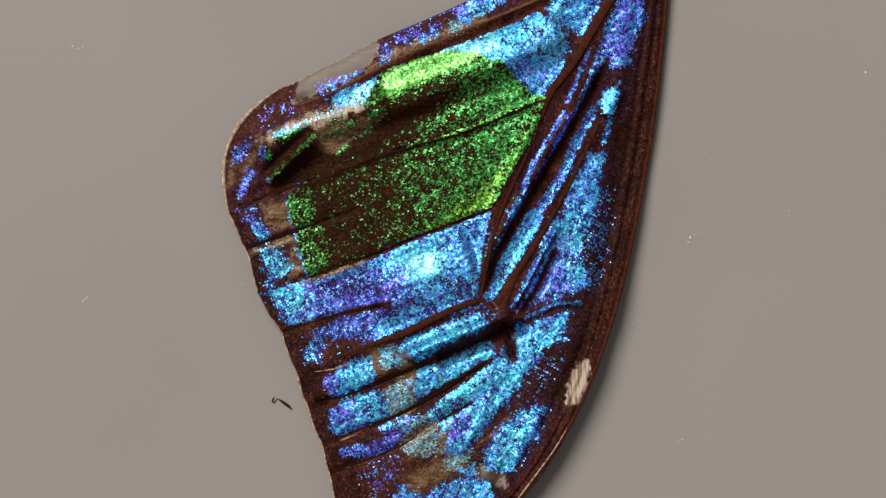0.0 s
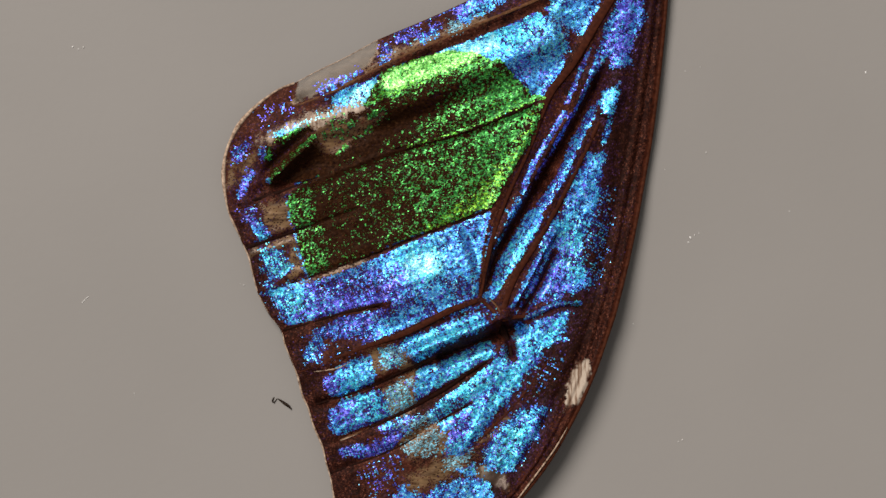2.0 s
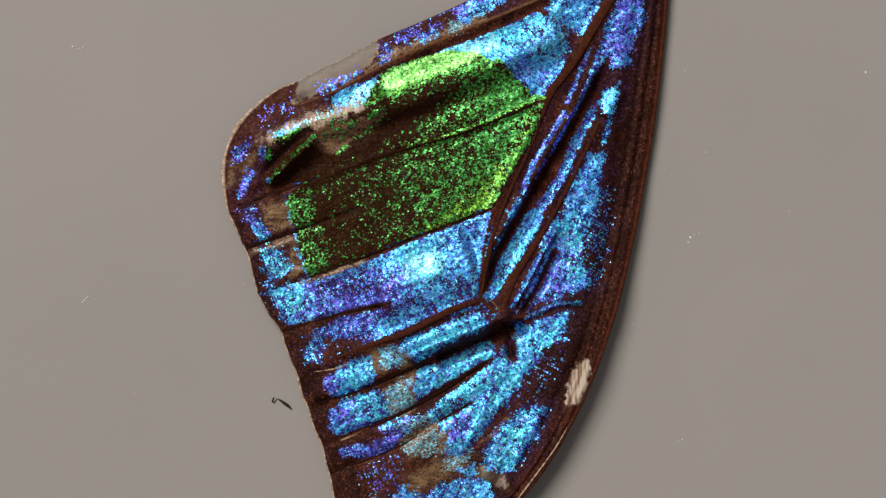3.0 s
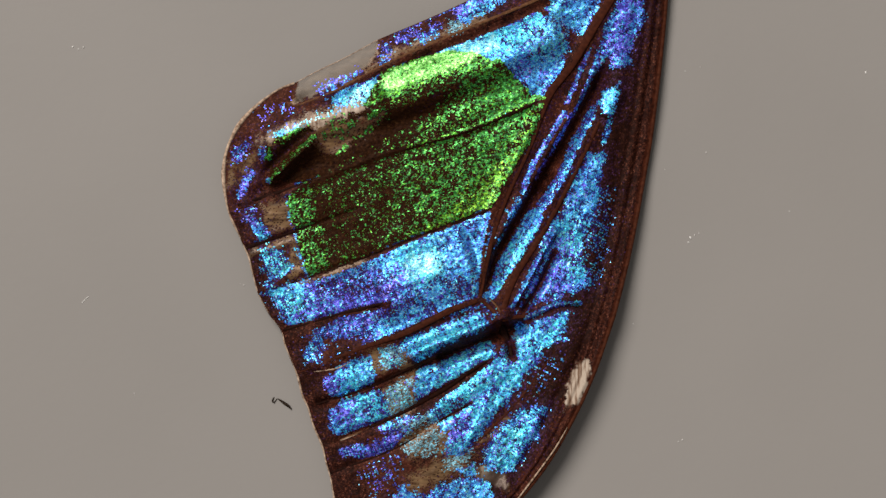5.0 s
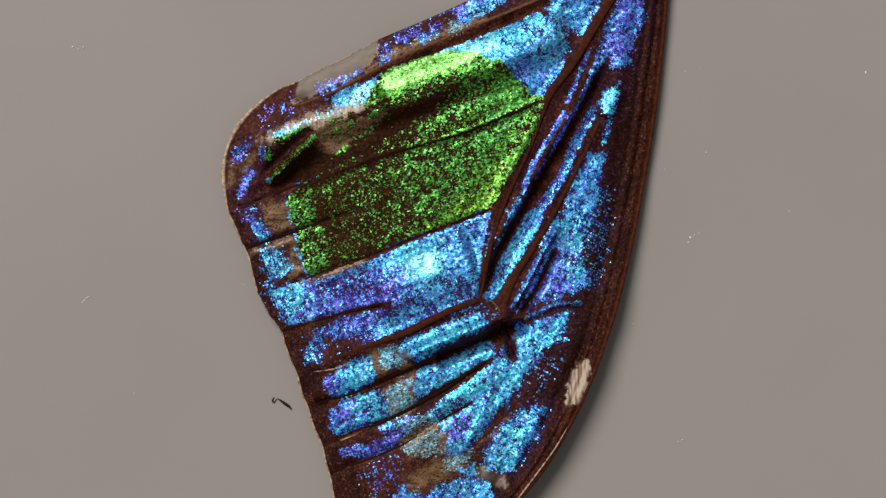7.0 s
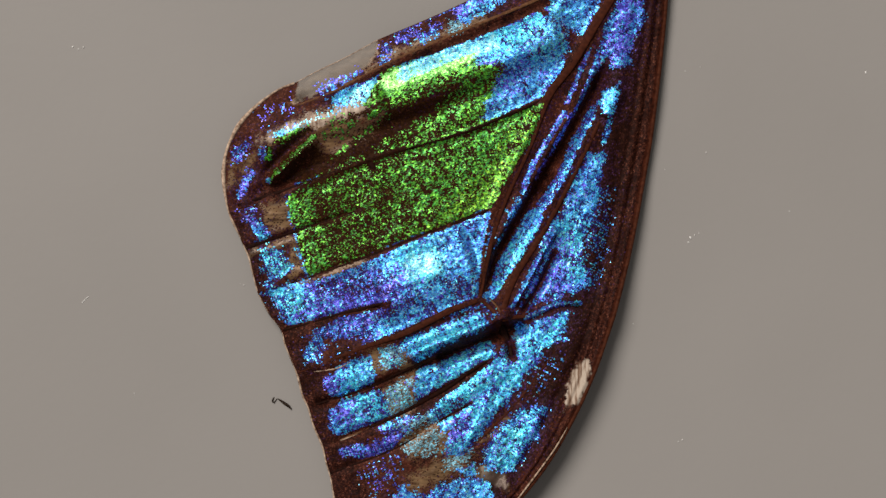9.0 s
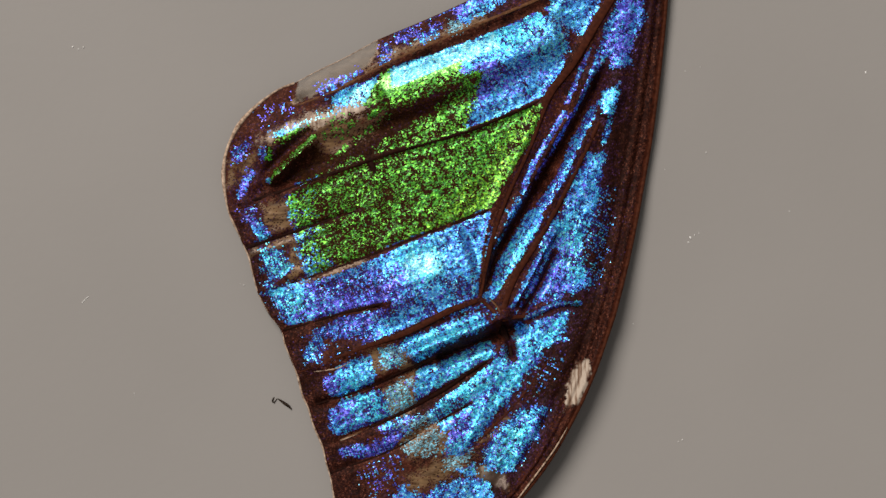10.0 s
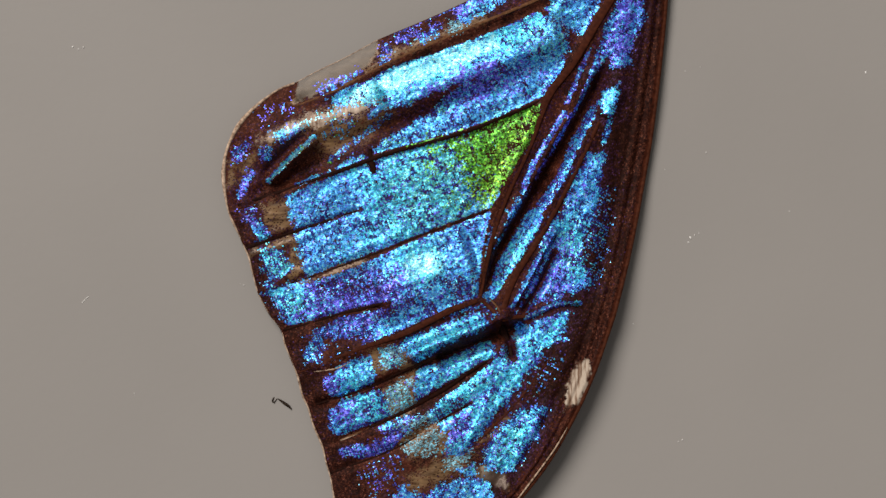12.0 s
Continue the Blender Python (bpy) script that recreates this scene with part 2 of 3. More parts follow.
    h += 0.4e-3 * smooth(lv, 0.0, 0.35) - 0.3e-3 * (1 - smooth(lv, 0, 0.10))      # the hind edge droops to the table
    h += 0.95e-3 * smooth(GV, 250, 780) * smooth(lv, 0.80, 1.0)                     # the fore edge lifts towards the tip
    h -= (1.15e-3 - 0.75e-3 * smooth(GV, 280, 600)) * smooth(lv, 0.88, 1.0) * (1 - 0.6 * smooth(GV, 450, 700))
    h += 0.40e-3 * (fractal(GU, GV, 90, 11) - 0.5) + 0.20e-3 * (fractal(GU, GV, 24, 17) - 0.5)
    p, q = GU * 0.934 - GV * 0.358, GU * 0.358 + GV * 0.934
    left = 1 - smooth(GU + 0.45 * (GV - 200), 940, 990)
    h += 0.08e-3 * (value_noise(p / 7, q, 11, 23) - 0.5) * left                   # fine pleats along the veins
    p, q = GU * 0.44 - GV * 0.90, GU * 0.90 + GV * 0.44
    h += 0.10e-3 * (value_noise(p / 7, q, 11, 27) - 0.5) * (1 - left)
    d = right_edge(GV) - GU
    for at, amp, wide in ((14, 0.16, 5.0), (24, -0.16, 4.0), (33, 0.14, 5.0), (44, -0.14, 5.0)):
        h += amp * 1e-3 * np.exp(-((d - at * (0.8 + 0.2 * np.sin(GV / 260))) / wide) ** 2)   # ribs of the leading edge
    for line, amp, wl, wr in FOLDS:
        c = curve(line)
        m = 3 * max(wl, wr) + 4
        box = (GU > c[:, 0].min() - m) & (GU < c[:, 0].max() + m) & (GV > c[:, 1].min() - m) & (GV < c[:, 1].max() + m)
        d, side, t = along(GU[box], GV[box], c)
        w = np.where(side > 0, wr, wl)
        h[box] += amp * 1e-3 * np.exp(-(d / w) ** 2) * smooth(t, -0.02, 0.1) * smooth(1 - t, -0.02, 0.1)
    return np.maximum(h, 0.25e-3 - REST)


RELIEF = build_relief()


def height(u, v):
    """Height of the wing skin above its rest height."""
    x = np.clip((np.asarray(u, float) - 372) / 2, 0, GU.shape[1] - 1.001)
    y = np.clip((np.asarray(v, float) + 164) / 2, 0, GU.shape[0] - 1.001)
    i, j = x.astype(int), y.astype(int)
    f, g = x - i, y - j
    return ((RELIEF[j, i] * (1 - f) + RELIEF[j, i + 1] * f) * (1 - g) + (RELIEF[j + 1, i] * (1 - f) + RELIEF[j + 1, i + 1] * f) * g)


# ---------------------------------------------------------------- mesh helpers
def mesh_object(name, verts, faces, mat, parent=None, label="", soft=True):
    me = bpy.data.meshes.new(name)
    me.from_pydata(verts, [], faces)
    me.materials.append(mat)
    me.polygons.foreach_set("use_smooth", [soft] * len(me.polygons))
    me.update()
    ob = new(name, me)
    ob.parent = parent
    if label:
        tagged(ob, label)
    return ob


def quads_object(name, corners, mat, parent=None, label=""):
    """Many loose four-cornered scales; corners has the shape (n, 4, 3)."""
    n = len(corners)
    me = bpy.data.meshes.new(name)
    me.vertices.add(4 * n)
    me.vertices.foreach_set("co", corners.ravel())
    me.loops.add(4 * n)
    me.loops.foreach_set("vertex_index", np.arange(4 * n))
    me.polygons.add(n)
    me.polygons.foreach_set("loop_start", 4 * np.arange(n))
    me.materials.append(mat)
    me.update(calc_edges=True)
    ob = new(name, me)
    ob.parent = parent
    if label:
        tagged(ob, label)
    return ob


def tube(name, pts, mat, parent, lift=0.0, flat=0.8, label="", sides=8, on_table=False):
    """A tapering rib along plan points (u, v, half width in units), half sunk into the skin it runs on."""
    c = curve(pts, 4.0)
    z = np.zeros(len(c)) + lift
    if not on_table:
        z += REST + np.mean([height(np.interp(np.arange(len(c)) + k, np.arange(len(c)), c[:, 0]),
                                    np.interp(np.arange(len(c)) + k, np.arange(len(c)), c[:, 1])) for k in range(-4, 5)], axis=0)
    verts, faces = [], []
    for i in range(len(c)):
        a, b = c[max(i - 1, 0)], c[min(i + 1, len(c) - 1)]
        dx, dy = b[0] - a[0], b[1] - a[1]
        q = math.hypot(dx, dy) + 1e-9
        nx, ny = -dy / q, dx / q
        r = max(c[i, 2], 0.2) * (0.98 + 0.06 * noise.noise(Vector((c[i, 0] * 0.05, c[i, 1] * 0.05, 3.0))))
        for k in range(sides):
            an = 2 * math.pi * k / sides
            w, hh = r * math.cos(an), r * flat * math.sin(an)
            verts.append(spot(c[i, 0] + nx * w, c[i, 1] + ny * w, z[i] + hh * UNIT))
        if i:
            for k in range(sides):
                p, q2 = (i - 1) * sides, i * sides
                faces.append((p + k, p + (k + 1) % sides, q2 + (k + 1) % sides, q2 + k))
    faces.append(tuple(range(sides)))
    faces.append(tuple(range(len(verts) - 1, len(verts) - 1 - sides, -1)))
    return mesh_object(name, verts, faces, mat, parent, label)


# ---------------------------------------------------------------- table
def build_table():
    bm = bmesh.new()
    bmesh.ops.create_cube(bm, size=1.0, matrix=Matrix.Translation((0, 0, -0.0125)) @ Matrix.Diagonal((1.4, 0.9, 0.025, 1)))
    bmesh.ops.bevel(bm, geom=bm.edges[:], offset=0.003, segments=3, affect="EDGES")
    me = bpy.data.meshes.new("table_top")
    bm.to_mesh(me)
    bm.free()
    me.materials.append(TABLE)
    return tagged(new("table_top", me), "smooth warm grey matt table top", "table top", kind="structure")


build_table()

# ---------------------------------------------------------------- wing
wing = tagged(new("butterfly_wing"), "detached iridescent blue butterfly wing with brown veins and worn patches", "butterfly wing")

BARE = [  # skin without scales, brown and dull: outline, softness
    ([(425, 285), (450, 275), (446, 300), (425, 320)], 12),
    ([(462, 366), (510, 348), (518, 402), (480, 410), (468, 392)], 8), ([(436, 448), (525, 412), (528, 424), (440, 458)], 4),
    ([(500, 508), (560, 486), (640, 458), (650, 464), (600, 486), (540, 503)], 4), ([(510, 425), (528, 420), (540, 480), (512, 496)], 8),
    ([(652, 622), (680, 614), (684, 655), (662, 664)], 6), ([(706, 610), (722, 618), (732, 650), (712, 655)], 6),
    ([(680, 690), (735, 655), (740, 700), (725, 732), (690, 742)], 12), ([(760, 740), (800, 752), (800, 800), (775, 805)], 10),
    ([(700, 775), (770, 745), (780, 800), (730, 812)], 14), ([(715, 845), (790, 800), (850, 800), (800, 845), (720, 880)], 14),
    ([(845, 785), (900, 738), (915, 715), (880, 770)], 6), ([(400, 288), (414, 282), (418, 320), (402, 330)], 6),
    ([(448, 250), (500, 222), (560, 200), (640, 178), (690, 172), (660, 192), (600, 212), (540, 224), (470, 262)], 9),
    ([(548, 222), (620, 205), (640, 215), (604, 246), (590, 258), (566, 240)], 16), ([(556, 236), (640, 208), (694, 194), (668, 228), (630, 252), (592, 276), (566, 270)], 30), ([(660, 124), (520, 184), (525, 150), (672, 74)], 4),
    ([(640, 130), (860, 36), (850, 25), (790, 50), (690, 90)], 8),
    ([(838, 823), (900, 838), (897, 864), (848, 856)], 4),
]
# the first strip paints the corner's sheen; the others are bare and scarred skin
PALE_AND_SHEEN = [([(452, 254), (500, 222), (540, 204), (610, 180), (684, 168), (630, 204), (560, 222), (500, 240)], 9), ([(848, 822), (896, 836), (894, 860), (852, 854)], 3), ([(1008, 660), (1022, 640), (1040, 634), (1046, 648), (1036, 690), (1019, 714), (1000, 724), (1003, 690)], 4)]
CLEAR = [([(524, 138), (610, 94), (670, 64), (664, 100), (644, 122), (600, 148), (550, 172), (523, 184)], 3)]


def cover(u, v, shapes, ragged=10.0, seed=5):
    out = np.zeros(u.shape)
    wob = (fractal(u, v, 10, seed) - 0.5) * 2.4 * ragged
    for pts, soft in shapes:
        out = np.maximum(out, smooth(inside(u, v, pts) + wob, -soft, soft))
    return out


def margin_of(u, v):
    """The dark border along the outer edge."""
    d, _, t = along(u, v, curve(HIND[18:], 12))
    wide = np.interp(v, [400, 500, 620, 760, 900], [8, 26, 40, 44, 60])
    near = right_edge(v) - u
    fore_band = (0.93 - (0.45 + 0.3 * smooth(v, 650, 740)) * smooth(-near, -46, -30)) * smooth(near, 4, 14) * smooth(-near, -125, -85)
    scar = cover(u, v, PALE_AND_SHEEN[2:], 9, 8)
    return np.maximum(0.6 * smooth(wide + 22 * (fractal(u, v, 18, 77) - 0.5) - d, -14, 10), fore_band) * (1 - scar)


def build_membrane():
    rows = np.concatenate([np.arange(-150, -12, 8.0), np.arange(-12, 892, 2.0), np.arange(892, 1060, 8.0)])
    cols = 380
    s = np.linspace(0, 1, cols)
    V = np.repeat(rows[:, None], cols, 1)
    U = left_edge(rows)[:, None] * (1 - s) + right_edge(rows)[:, None] * s
    Z = REST + height(U, V)
    verts = np.stack([(U - 784) * UNIT, (441 - V) * UNIT, Z], -1).reshape(-1, 3)
    k = (np.arange(len(rows) - 1)[:, None] * cols + np.arange(cols - 1)).ravel()
    faces = np.stack([k, k + cols, k + cols + 1, k + 1], 1)
    ob = mesh_object("membrane", verts.tolist(), faces.tolist(), MEMBRANE, wing, "dark brown wing skin, bare and pale in worn places, with a painted sheen at the corner")
    col = ob.data.color_attributes.new("bare", "FLOAT_COLOR", "POINT")
    u, v = U.ravel(), V.ravel()
    vals = np.stack([cover(u, v, BARE), np.maximum(cover(u, v, PALE_AND_SHEEN[2:], 9, 8), np.maximum(0.8 * cover(u, v, PALE_AND_SHEEN[1:2], 5, 8), 0.8 * cover(u, v, PALE_AND_SHEEN[:1], 10, 8))), 0.9 * cover(u, v, CLEAR, 5, 9), margin_of(u, v)], 1)
    col.data.foreach_set("color", vals.ravel())
    sol = ob.modifiers.new("thickness", "SOLIDIFY")
    sol.thickness, sol.offset = 0.00006, -1
    return ob


build_membrane()

VEINS_AND_CREASES = [  # (u, v, half width)
    ([(1092, -20, 8), (1058, 38, 7), (1012, 115, 7), (970, 171, 7), (938, 256, 5), (902, 335, 5), (878, 395, 5), (859, 470, 5), (849, 525, 4)], VEIN),
    ([(964, 176, 2.5), (900, 203, 3), (830, 231, 3.2), (760, 252, 3.2), (700, 268, 3.2), (655, 283, 3.5), (600, 303, 3.5), (540, 325, 3), (480, 345, 3), (420, 363, 2)], VEIN_AND_SHADE),
    ([(870, 370, 2.2), (800, 397, 2), (740, 419, 2), (690, 440, 2), (640, 458, 2), (560, 487, 1.6), (480, 512, 1)], VEIN_AND_SHADE),
    ([(640, 371, 0.6), (600, 383, 2.2), (560, 398, 3), (520, 410, 4), (470, 425, 4.5), (434, 440, 3.5)], VEIN_AND_SHADE),
    ([(655, 264, 3), (657, 285, 5.5), (661, 302, 6), (662, 308, 3)], VEIN_AND_SHADE),
    ([(690, 534, 0.6), (660, 541, 3), (630, 549, 3.5), (600, 556, 2.2), (550, 571, 2), (500, 585, 2)], VEIN_AND_SHADE),
    ([(845, 532, 4), (800, 548, 6), (760, 568, 6), (720, 588, 6), (680, 602, 5), (640, 616, 4), (590, 636, 2), (525, 661, 1)], VEIN),
    ([(1010, -30, 3), (940, 5, 3), (850, 42, 2.6), (760, 80, 2.4), (700, 106, 2.4), (640, 137, 2), (590, 163, 2), (525, 188, 1.5)], TAN),
    ([(760, 634, 5), (730, 648, 4), (700, 662, 3), (650, 688, 2.2), (600, 704, 2), (552, 719, 2)], VEIN_AND_SHADE),
    ([(868, 636, 2), (830, 658, 3.5), (790, 686, 4.5), (740, 713, 5.5), (690, 741, 4), (655, 757, 2)], VEIN_AND_SHADE),
    ([(655, 757, 1.2), (620, 772, 1.5), (588, 784, 1.5)], TAN),
    # the rib from (885, 572) is no vein: it paints the shade inside a fold
    ([(835, 712, 1), (800, 732, 2.2), (770, 750, 1)], VEIN_AND_SHADE), ([(885, 572, 4), (892, 590, 7), (900, 612, 6), (907, 634, 2)], VEIN_AND_SHADE), ([(740, 772, 1), (700, 793, 2), (650, 814, 2), (584, 838, 2)], VEIN_AND_SHADE),
    ([(985, 618, 0.8), (955, 660, 1.4), (915, 712, 2), (880, 748, 2.2), (845, 782, 1.5)], VEIN),
    ([(1062, 212, 2), (1046, 245, 4), (1000, 338, 5), (952, 425, 5), (911, 490, 6), (890, 548, 5)], VEIN),
    ([(866, 528, 1.4), (880, 544, 1.6), (890, 562, 2)], TAN), ([(848, 527, 3), (866, 544, 4), (886, 566, 4)], VEIN), ([(888, 566, 4), (905, 562, 4), (930, 560, 3)], VEIN),
    ([(634, 768, 0.8), (610, 777, 1.2), (588, 784, 1.2)], EDGE), ([(622, 640, 0.6), (596, 652, 1.0), (556, 658, 1.0)], EDGE),
]
for pts, mat in VEINS_AND_CREASES:
    tube("vein", pts, mat, wing, lift=0.00001, flat=0.24 if max(p[2] for p in pts) < 8 else 0.14, label="tan vein" if mat is TAN else "")

# leading edge
tube("leading_edge", [(right_edge(v) - 3, v, 3.5) for v in range(-140, 960, 50)], COSTA, wing, flat=0.6, label="dark brown stiff leading edge")
tube("rim", [(524, 146, 0.5), (560, 126.5, 0.8), (610, 102.5, 0.8), (668, 71, 0.5)], EDGE, wing, label="pale thin rim")
tube("rim", [(x + 1, y, 1.1 + 0.8 * math.sin(0.9 * y) + (2.4 if 170 < y < 345 else 0.9 if y < 400 else -0.2)) for x, y in HIND[9:36]], EDGE, wing, label="pale worn outer rim")
tube("rim", [(1003, 755, 0.5), (985, 786, 1.3), (965, 815, 1.3), (930, 862, 1.4), (905, 895, 1.2)], EDGE, wing, lift=0.0002, label="pale worn rim")

# ---------------------------------------------------------------- scales
FIELDS = [  # fields of blue scales: outline, softness, how well covered
    ([(588, 174), (650, 145), (700, 118), (760, 99), (800, 84), (850, 67), (900, 45), (950, 22), (985, 45), (1002, 90), (960, 120), (860, 132), (760, 166), (705, 186), (655, 206), (690, 174), (640, 188), (605, 188)], 5, 1.2),
    ([(700, 238), (750, 210), (790, 176), (860, 126), (950, 104), (1000, 96), (996, 120), (966, 168), (830, 226), (720, 257), (662, 272)], 5, 0.95),
    ([(964, 16), (1000, -10), (1062, -10), (1058, 14), (1032, 62), (1006, 48), (980, 32)], 5, 1.0),
    ([(508, 346), (560, 324), (655, 289), (700, 273), (830, 236), (964, 180), (935, 250), (880, 350), (868, 367), (740, 416), (640, 455), (545, 488), (532, 450), (522, 400)], 6, 1.05),
    ([(474, 516), (560, 498), (640, 472), (690, 446), (740, 424), (868, 375), (852, 440), (845, 524), (760, 561), (690, 592), (640, 610), (690, 560), (690, 538), (640, 542), (560, 566), (515, 575), (498, 545)], 9, 1.0),
    ([(600, 562), (690, 545), (720, 575), (660, 606), (645, 592), (600, 596), (565, 592)], 9, 0.85),
    ([(545, 614), (562, 596), (575, 610), (562, 640), (542, 636)], 6, 0.85),
    ([(704, 607), (760, 584), (848, 553), (868, 574), (790, 606), (760, 628), (735, 642)], 5, 1.1),
    ([(572, 676), (602, 648), (650, 633), (664, 684), (612, 706), (588, 702)], 6, 0.95),
    ([(668, 618), (706, 606), (712, 646), (674, 655)], 7, 0.3),
    ([(738, 655), (800, 629), (866, 602), (880, 632), (820, 660), (780, 682), (738, 708)], 6, 1.2),
    ([(588, 738), (606, 711), (672, 691), (694, 736), (650, 752), (606, 769), (592, 764)], 8, 0.95),
    ([(655, 752), (700, 740), (730, 735), (725, 760), (690, 768)], 8, 0.7),
    ([(600, 796), (660, 788), (690, 768), (715, 770), (690, 800), (640, 812)], 7, 0.75),
    ([(752, 736), (795, 698), (845, 662), (884, 630), (905, 640), (906, 697), (893, 712), (862, 752), (812, 806), (790, 800), (800, 760), (770, 752)], 5, 1.25),
    ([(880, 640), (897, 600), (925, 572), (1006, 551), (992, 588), (960, 618), (948, 640), (922, 660), (912, 694), (892, 698)], 6, 1.15),
    ([(858, 800), (870, 780), (900, 742), (925, 728), (962, 724), (945, 770), (905, 830), (862, 826)], 7, 1.05),
    ([(690, 890), (712, 862), (728, 872), (740, 888), (800, 852), (860, 852), (882, 900), (690, 910)], 7, 0.95),
    ([(1084, 10), (1095, -10), (1138, -10), (1134, 28), (1122, 60), (1112, 112), (1064, 118), (1052, 125), (1068, 80)], 6, 1.0),
    ([(1060, 186), (1070, 164), (1096, 150), (1090, 175), (1080, 198), (1066, 204)], 3, 1.3),
    ([(1040, 274), (1064, 274), (1066, 300), (1056, 330), (1060, 346), (1046, 382), (1034, 402), (1026, 440), (1034, 470), (1042, 500), (1004, 517), (985, 536), (958, 530), (916, 557), (940, 505), (972, 446), (956, 436), (976, 388), (998, 392), (998, 348), (1018, 312)], 5, 1.05),
    ([(445, 395), (464, 392), (476, 425), (456, 432)], 4, 1.0), ([(466, 445), (500, 442), (515, 470), (500, 488), (468, 480)], 6, 0.85),
    ([(490, 238), (532, 224), (535, 236), (500, 256)], 5, 0.8), ([(444, 298), (448, 308), (430, 346), (420, 346)], 4, 1.0),
    ([(686, 690), (728, 668), (730, 718), (694, 736)], 7, 0.3), ([(690, 752), (730, 736), (750, 738), (725, 756)], 7, 0.35),
    ([(815, 834), (838, 822), (842, 836), (825, 842)], 4, 0.8), ([(596, 296), (640, 272), (655, 280), (600, 304)], 4, 0.8),
    ([(465, 268), (480, 266), (478, 284), (466, 286)], 4, 0.8), ([(580, 172), (632, 148), (640, 156), (600, 178)], 4, 0.8),
    ([(560, 158), (590, 140), (600, 158), (575, 168)], 4, 0.6), ([(592, 146), (630, 124), (640, 130), (606, 152)], 3, 0.7),
    ([(672, 84), (690, 78), (692, 110), (672, 116)], 5, 0.5), ([(700, 66), (735, 50), (725, 72), (705, 76)], 6, 0.55),
    ([(800, 12), (860, -10), (905, -10), (830, 38), (812, 34)], 6, 0.75), ([(735, 62), (780, 42), (772, 62), (748, 80)], 6, 0.5),
    ([(1042, 340), (1076, 330), (1078, 410), (1060, 495), (1030, 505), (1034, 420)], 8, 0.24), ([(915, 690), (990, 610), (985, 650), (940, 715)], 9, 0.13),
    ([(410, 268), (445, 246), (436, 280), (412, 288)], 4, 0.35), ([(418, 370), (455, 366), (452, 396), (425, 392)], 4, 0.25),
    ([(470, 506), (478, 486), (500, 486), (490, 500)], 5, 0.5), ([(560, 585), (600, 566), (600, 580), (540, 600)], 8, 0.35),
    ([(960, 35), (1002, 60), (1008, 90), (985, 90)], 8, 0.45), ([(570, 620), (640, 600), (645, 640), (580, 645)], 8, 0.12),
    ([(640, 835), (660, 815), (705, 805), (700, 850), (665, 868)], 12, 0.20),
    ([(450, 200), (510, 165), (522, 196), (470, 236)], 8, 0.07), ([(480, 242), (560, 202), (640, 175), (600, 210), (520, 234)], 8, 0.22), ([(1060, 330), (1095, 320), (1085, 390), (1065, 395)], 6, 0.05), ([(560, 245), (620, 205), (640, 215), (600, 240)], 6, 0.3),
    ([(850, 545), (868, 536), (885, 560), (870, 566)], 5, 0.3), ([(760, 560), (850, 525), (850, 545), (790, 562)], 8, 0.4),
    ([(900, 395), (915, 352), (930, 352), (920, 390)], 6, 0.5), ([(855, 400), (872, 380), (868, 440), (858, 460)], 6, 0.10),
]
STREAKS = [  # narrow rows of scales along folds: line, half width, how well covered
    ([(476, 320), (515, 280), (556, 244)], 4.5, 1.5), ([(585, 284), (620, 256), (660, 226), (690, 206)], 6, 0.45), ([(525, 328), (560, 314), (600, 300)], 4, 0.5),
    ([(1041, 88), (1024, 132), (1004, 182)], 4, 0.85), ([(1058, 100), (1042, 146), (1018, 200)], 5, 0.8),
    ([(998, 200), (975, 240), (955, 270), (935, 310), (925, 340)], 5, 0.9), ([(1012, 205), (988, 248), (972, 282)], 4, 0.7), ([(966, 284), (946, 328), (934, 348)], 5, 0.6),
    ([(1044, 205), (1012, 268), (998, 305), (965, 355), (935, 402)], 9, 0.6), ([(945, 385), (915, 440), (885, 480), (866, 515)], 16, 0.95),
    ([(985, 398), (957, 447), (930, 500), (906, 543)], 4, 1.5), ([(930, 563), (960, 549), (990, 538), (1026, 537)], 4, 1.6), ([(848, 532), (860, 540), (872, 553)], 5, 0.9),
    ([(1084, 190), (1076, 225), (1068, 250)], 6, 0.5), ([(962, 168), (900, 196), (850, 217), (790, 237)], 2.2, 1.4), ([(1050, 192), (1042, 214)], 6, 0.4), ([(700, 57), (760, 30), (850, -6)], 4, 0.6),
    ([(905, 395), (890, 425), (875, 445)], 5, 0.6), ([(868, 400), (860, 450)], 2, 0.4), ([(955, 610), (1000, 600)], 6, 0.3),
]
FADED = [([(672, 618), (705, 608), (714, 642), (676, 654)], 6), ([(685, 690), (728, 668), (732, 720), (692, 738)], 8),
         ([(700, 755), (740, 735), (770, 728), (770, 745), (720, 768)], 8), ([(715, 790), (765, 760), (785, 775), (770, 800), (735, 806)], 10),
         ([(790, 815), (830, 800), (825, 822), (790, 830)], 10), ([(790, 38), (800, 60), (825, 48), (812, 36)], 8)]
WORN = [  # thin places within the fields
    ([(640, 232), (700, 205), (770, 176), (790, 180), (760, 196), (700, 222)], 8), ([(600, 510), (680, 496), (715, 504), (690, 518), (620, 526)], 10),
    ([(770, 490), (845, 495), (842, 530), (800, 540), (785, 510)], 9), ([(560, 612), (660, 590), (650, 622), (560, 640)], 10), ([(690, 150), (660, 200), (630, 200), (676, 160)], 6),
    ([(805, 738), (818, 738), (815, 760), (800, 758)], 6), ([(642, 395), (665, 395), (665, 415), (645, 412)], 5), ([(525, 540), (542, 538), (540, 552), (526, 552)], 4),
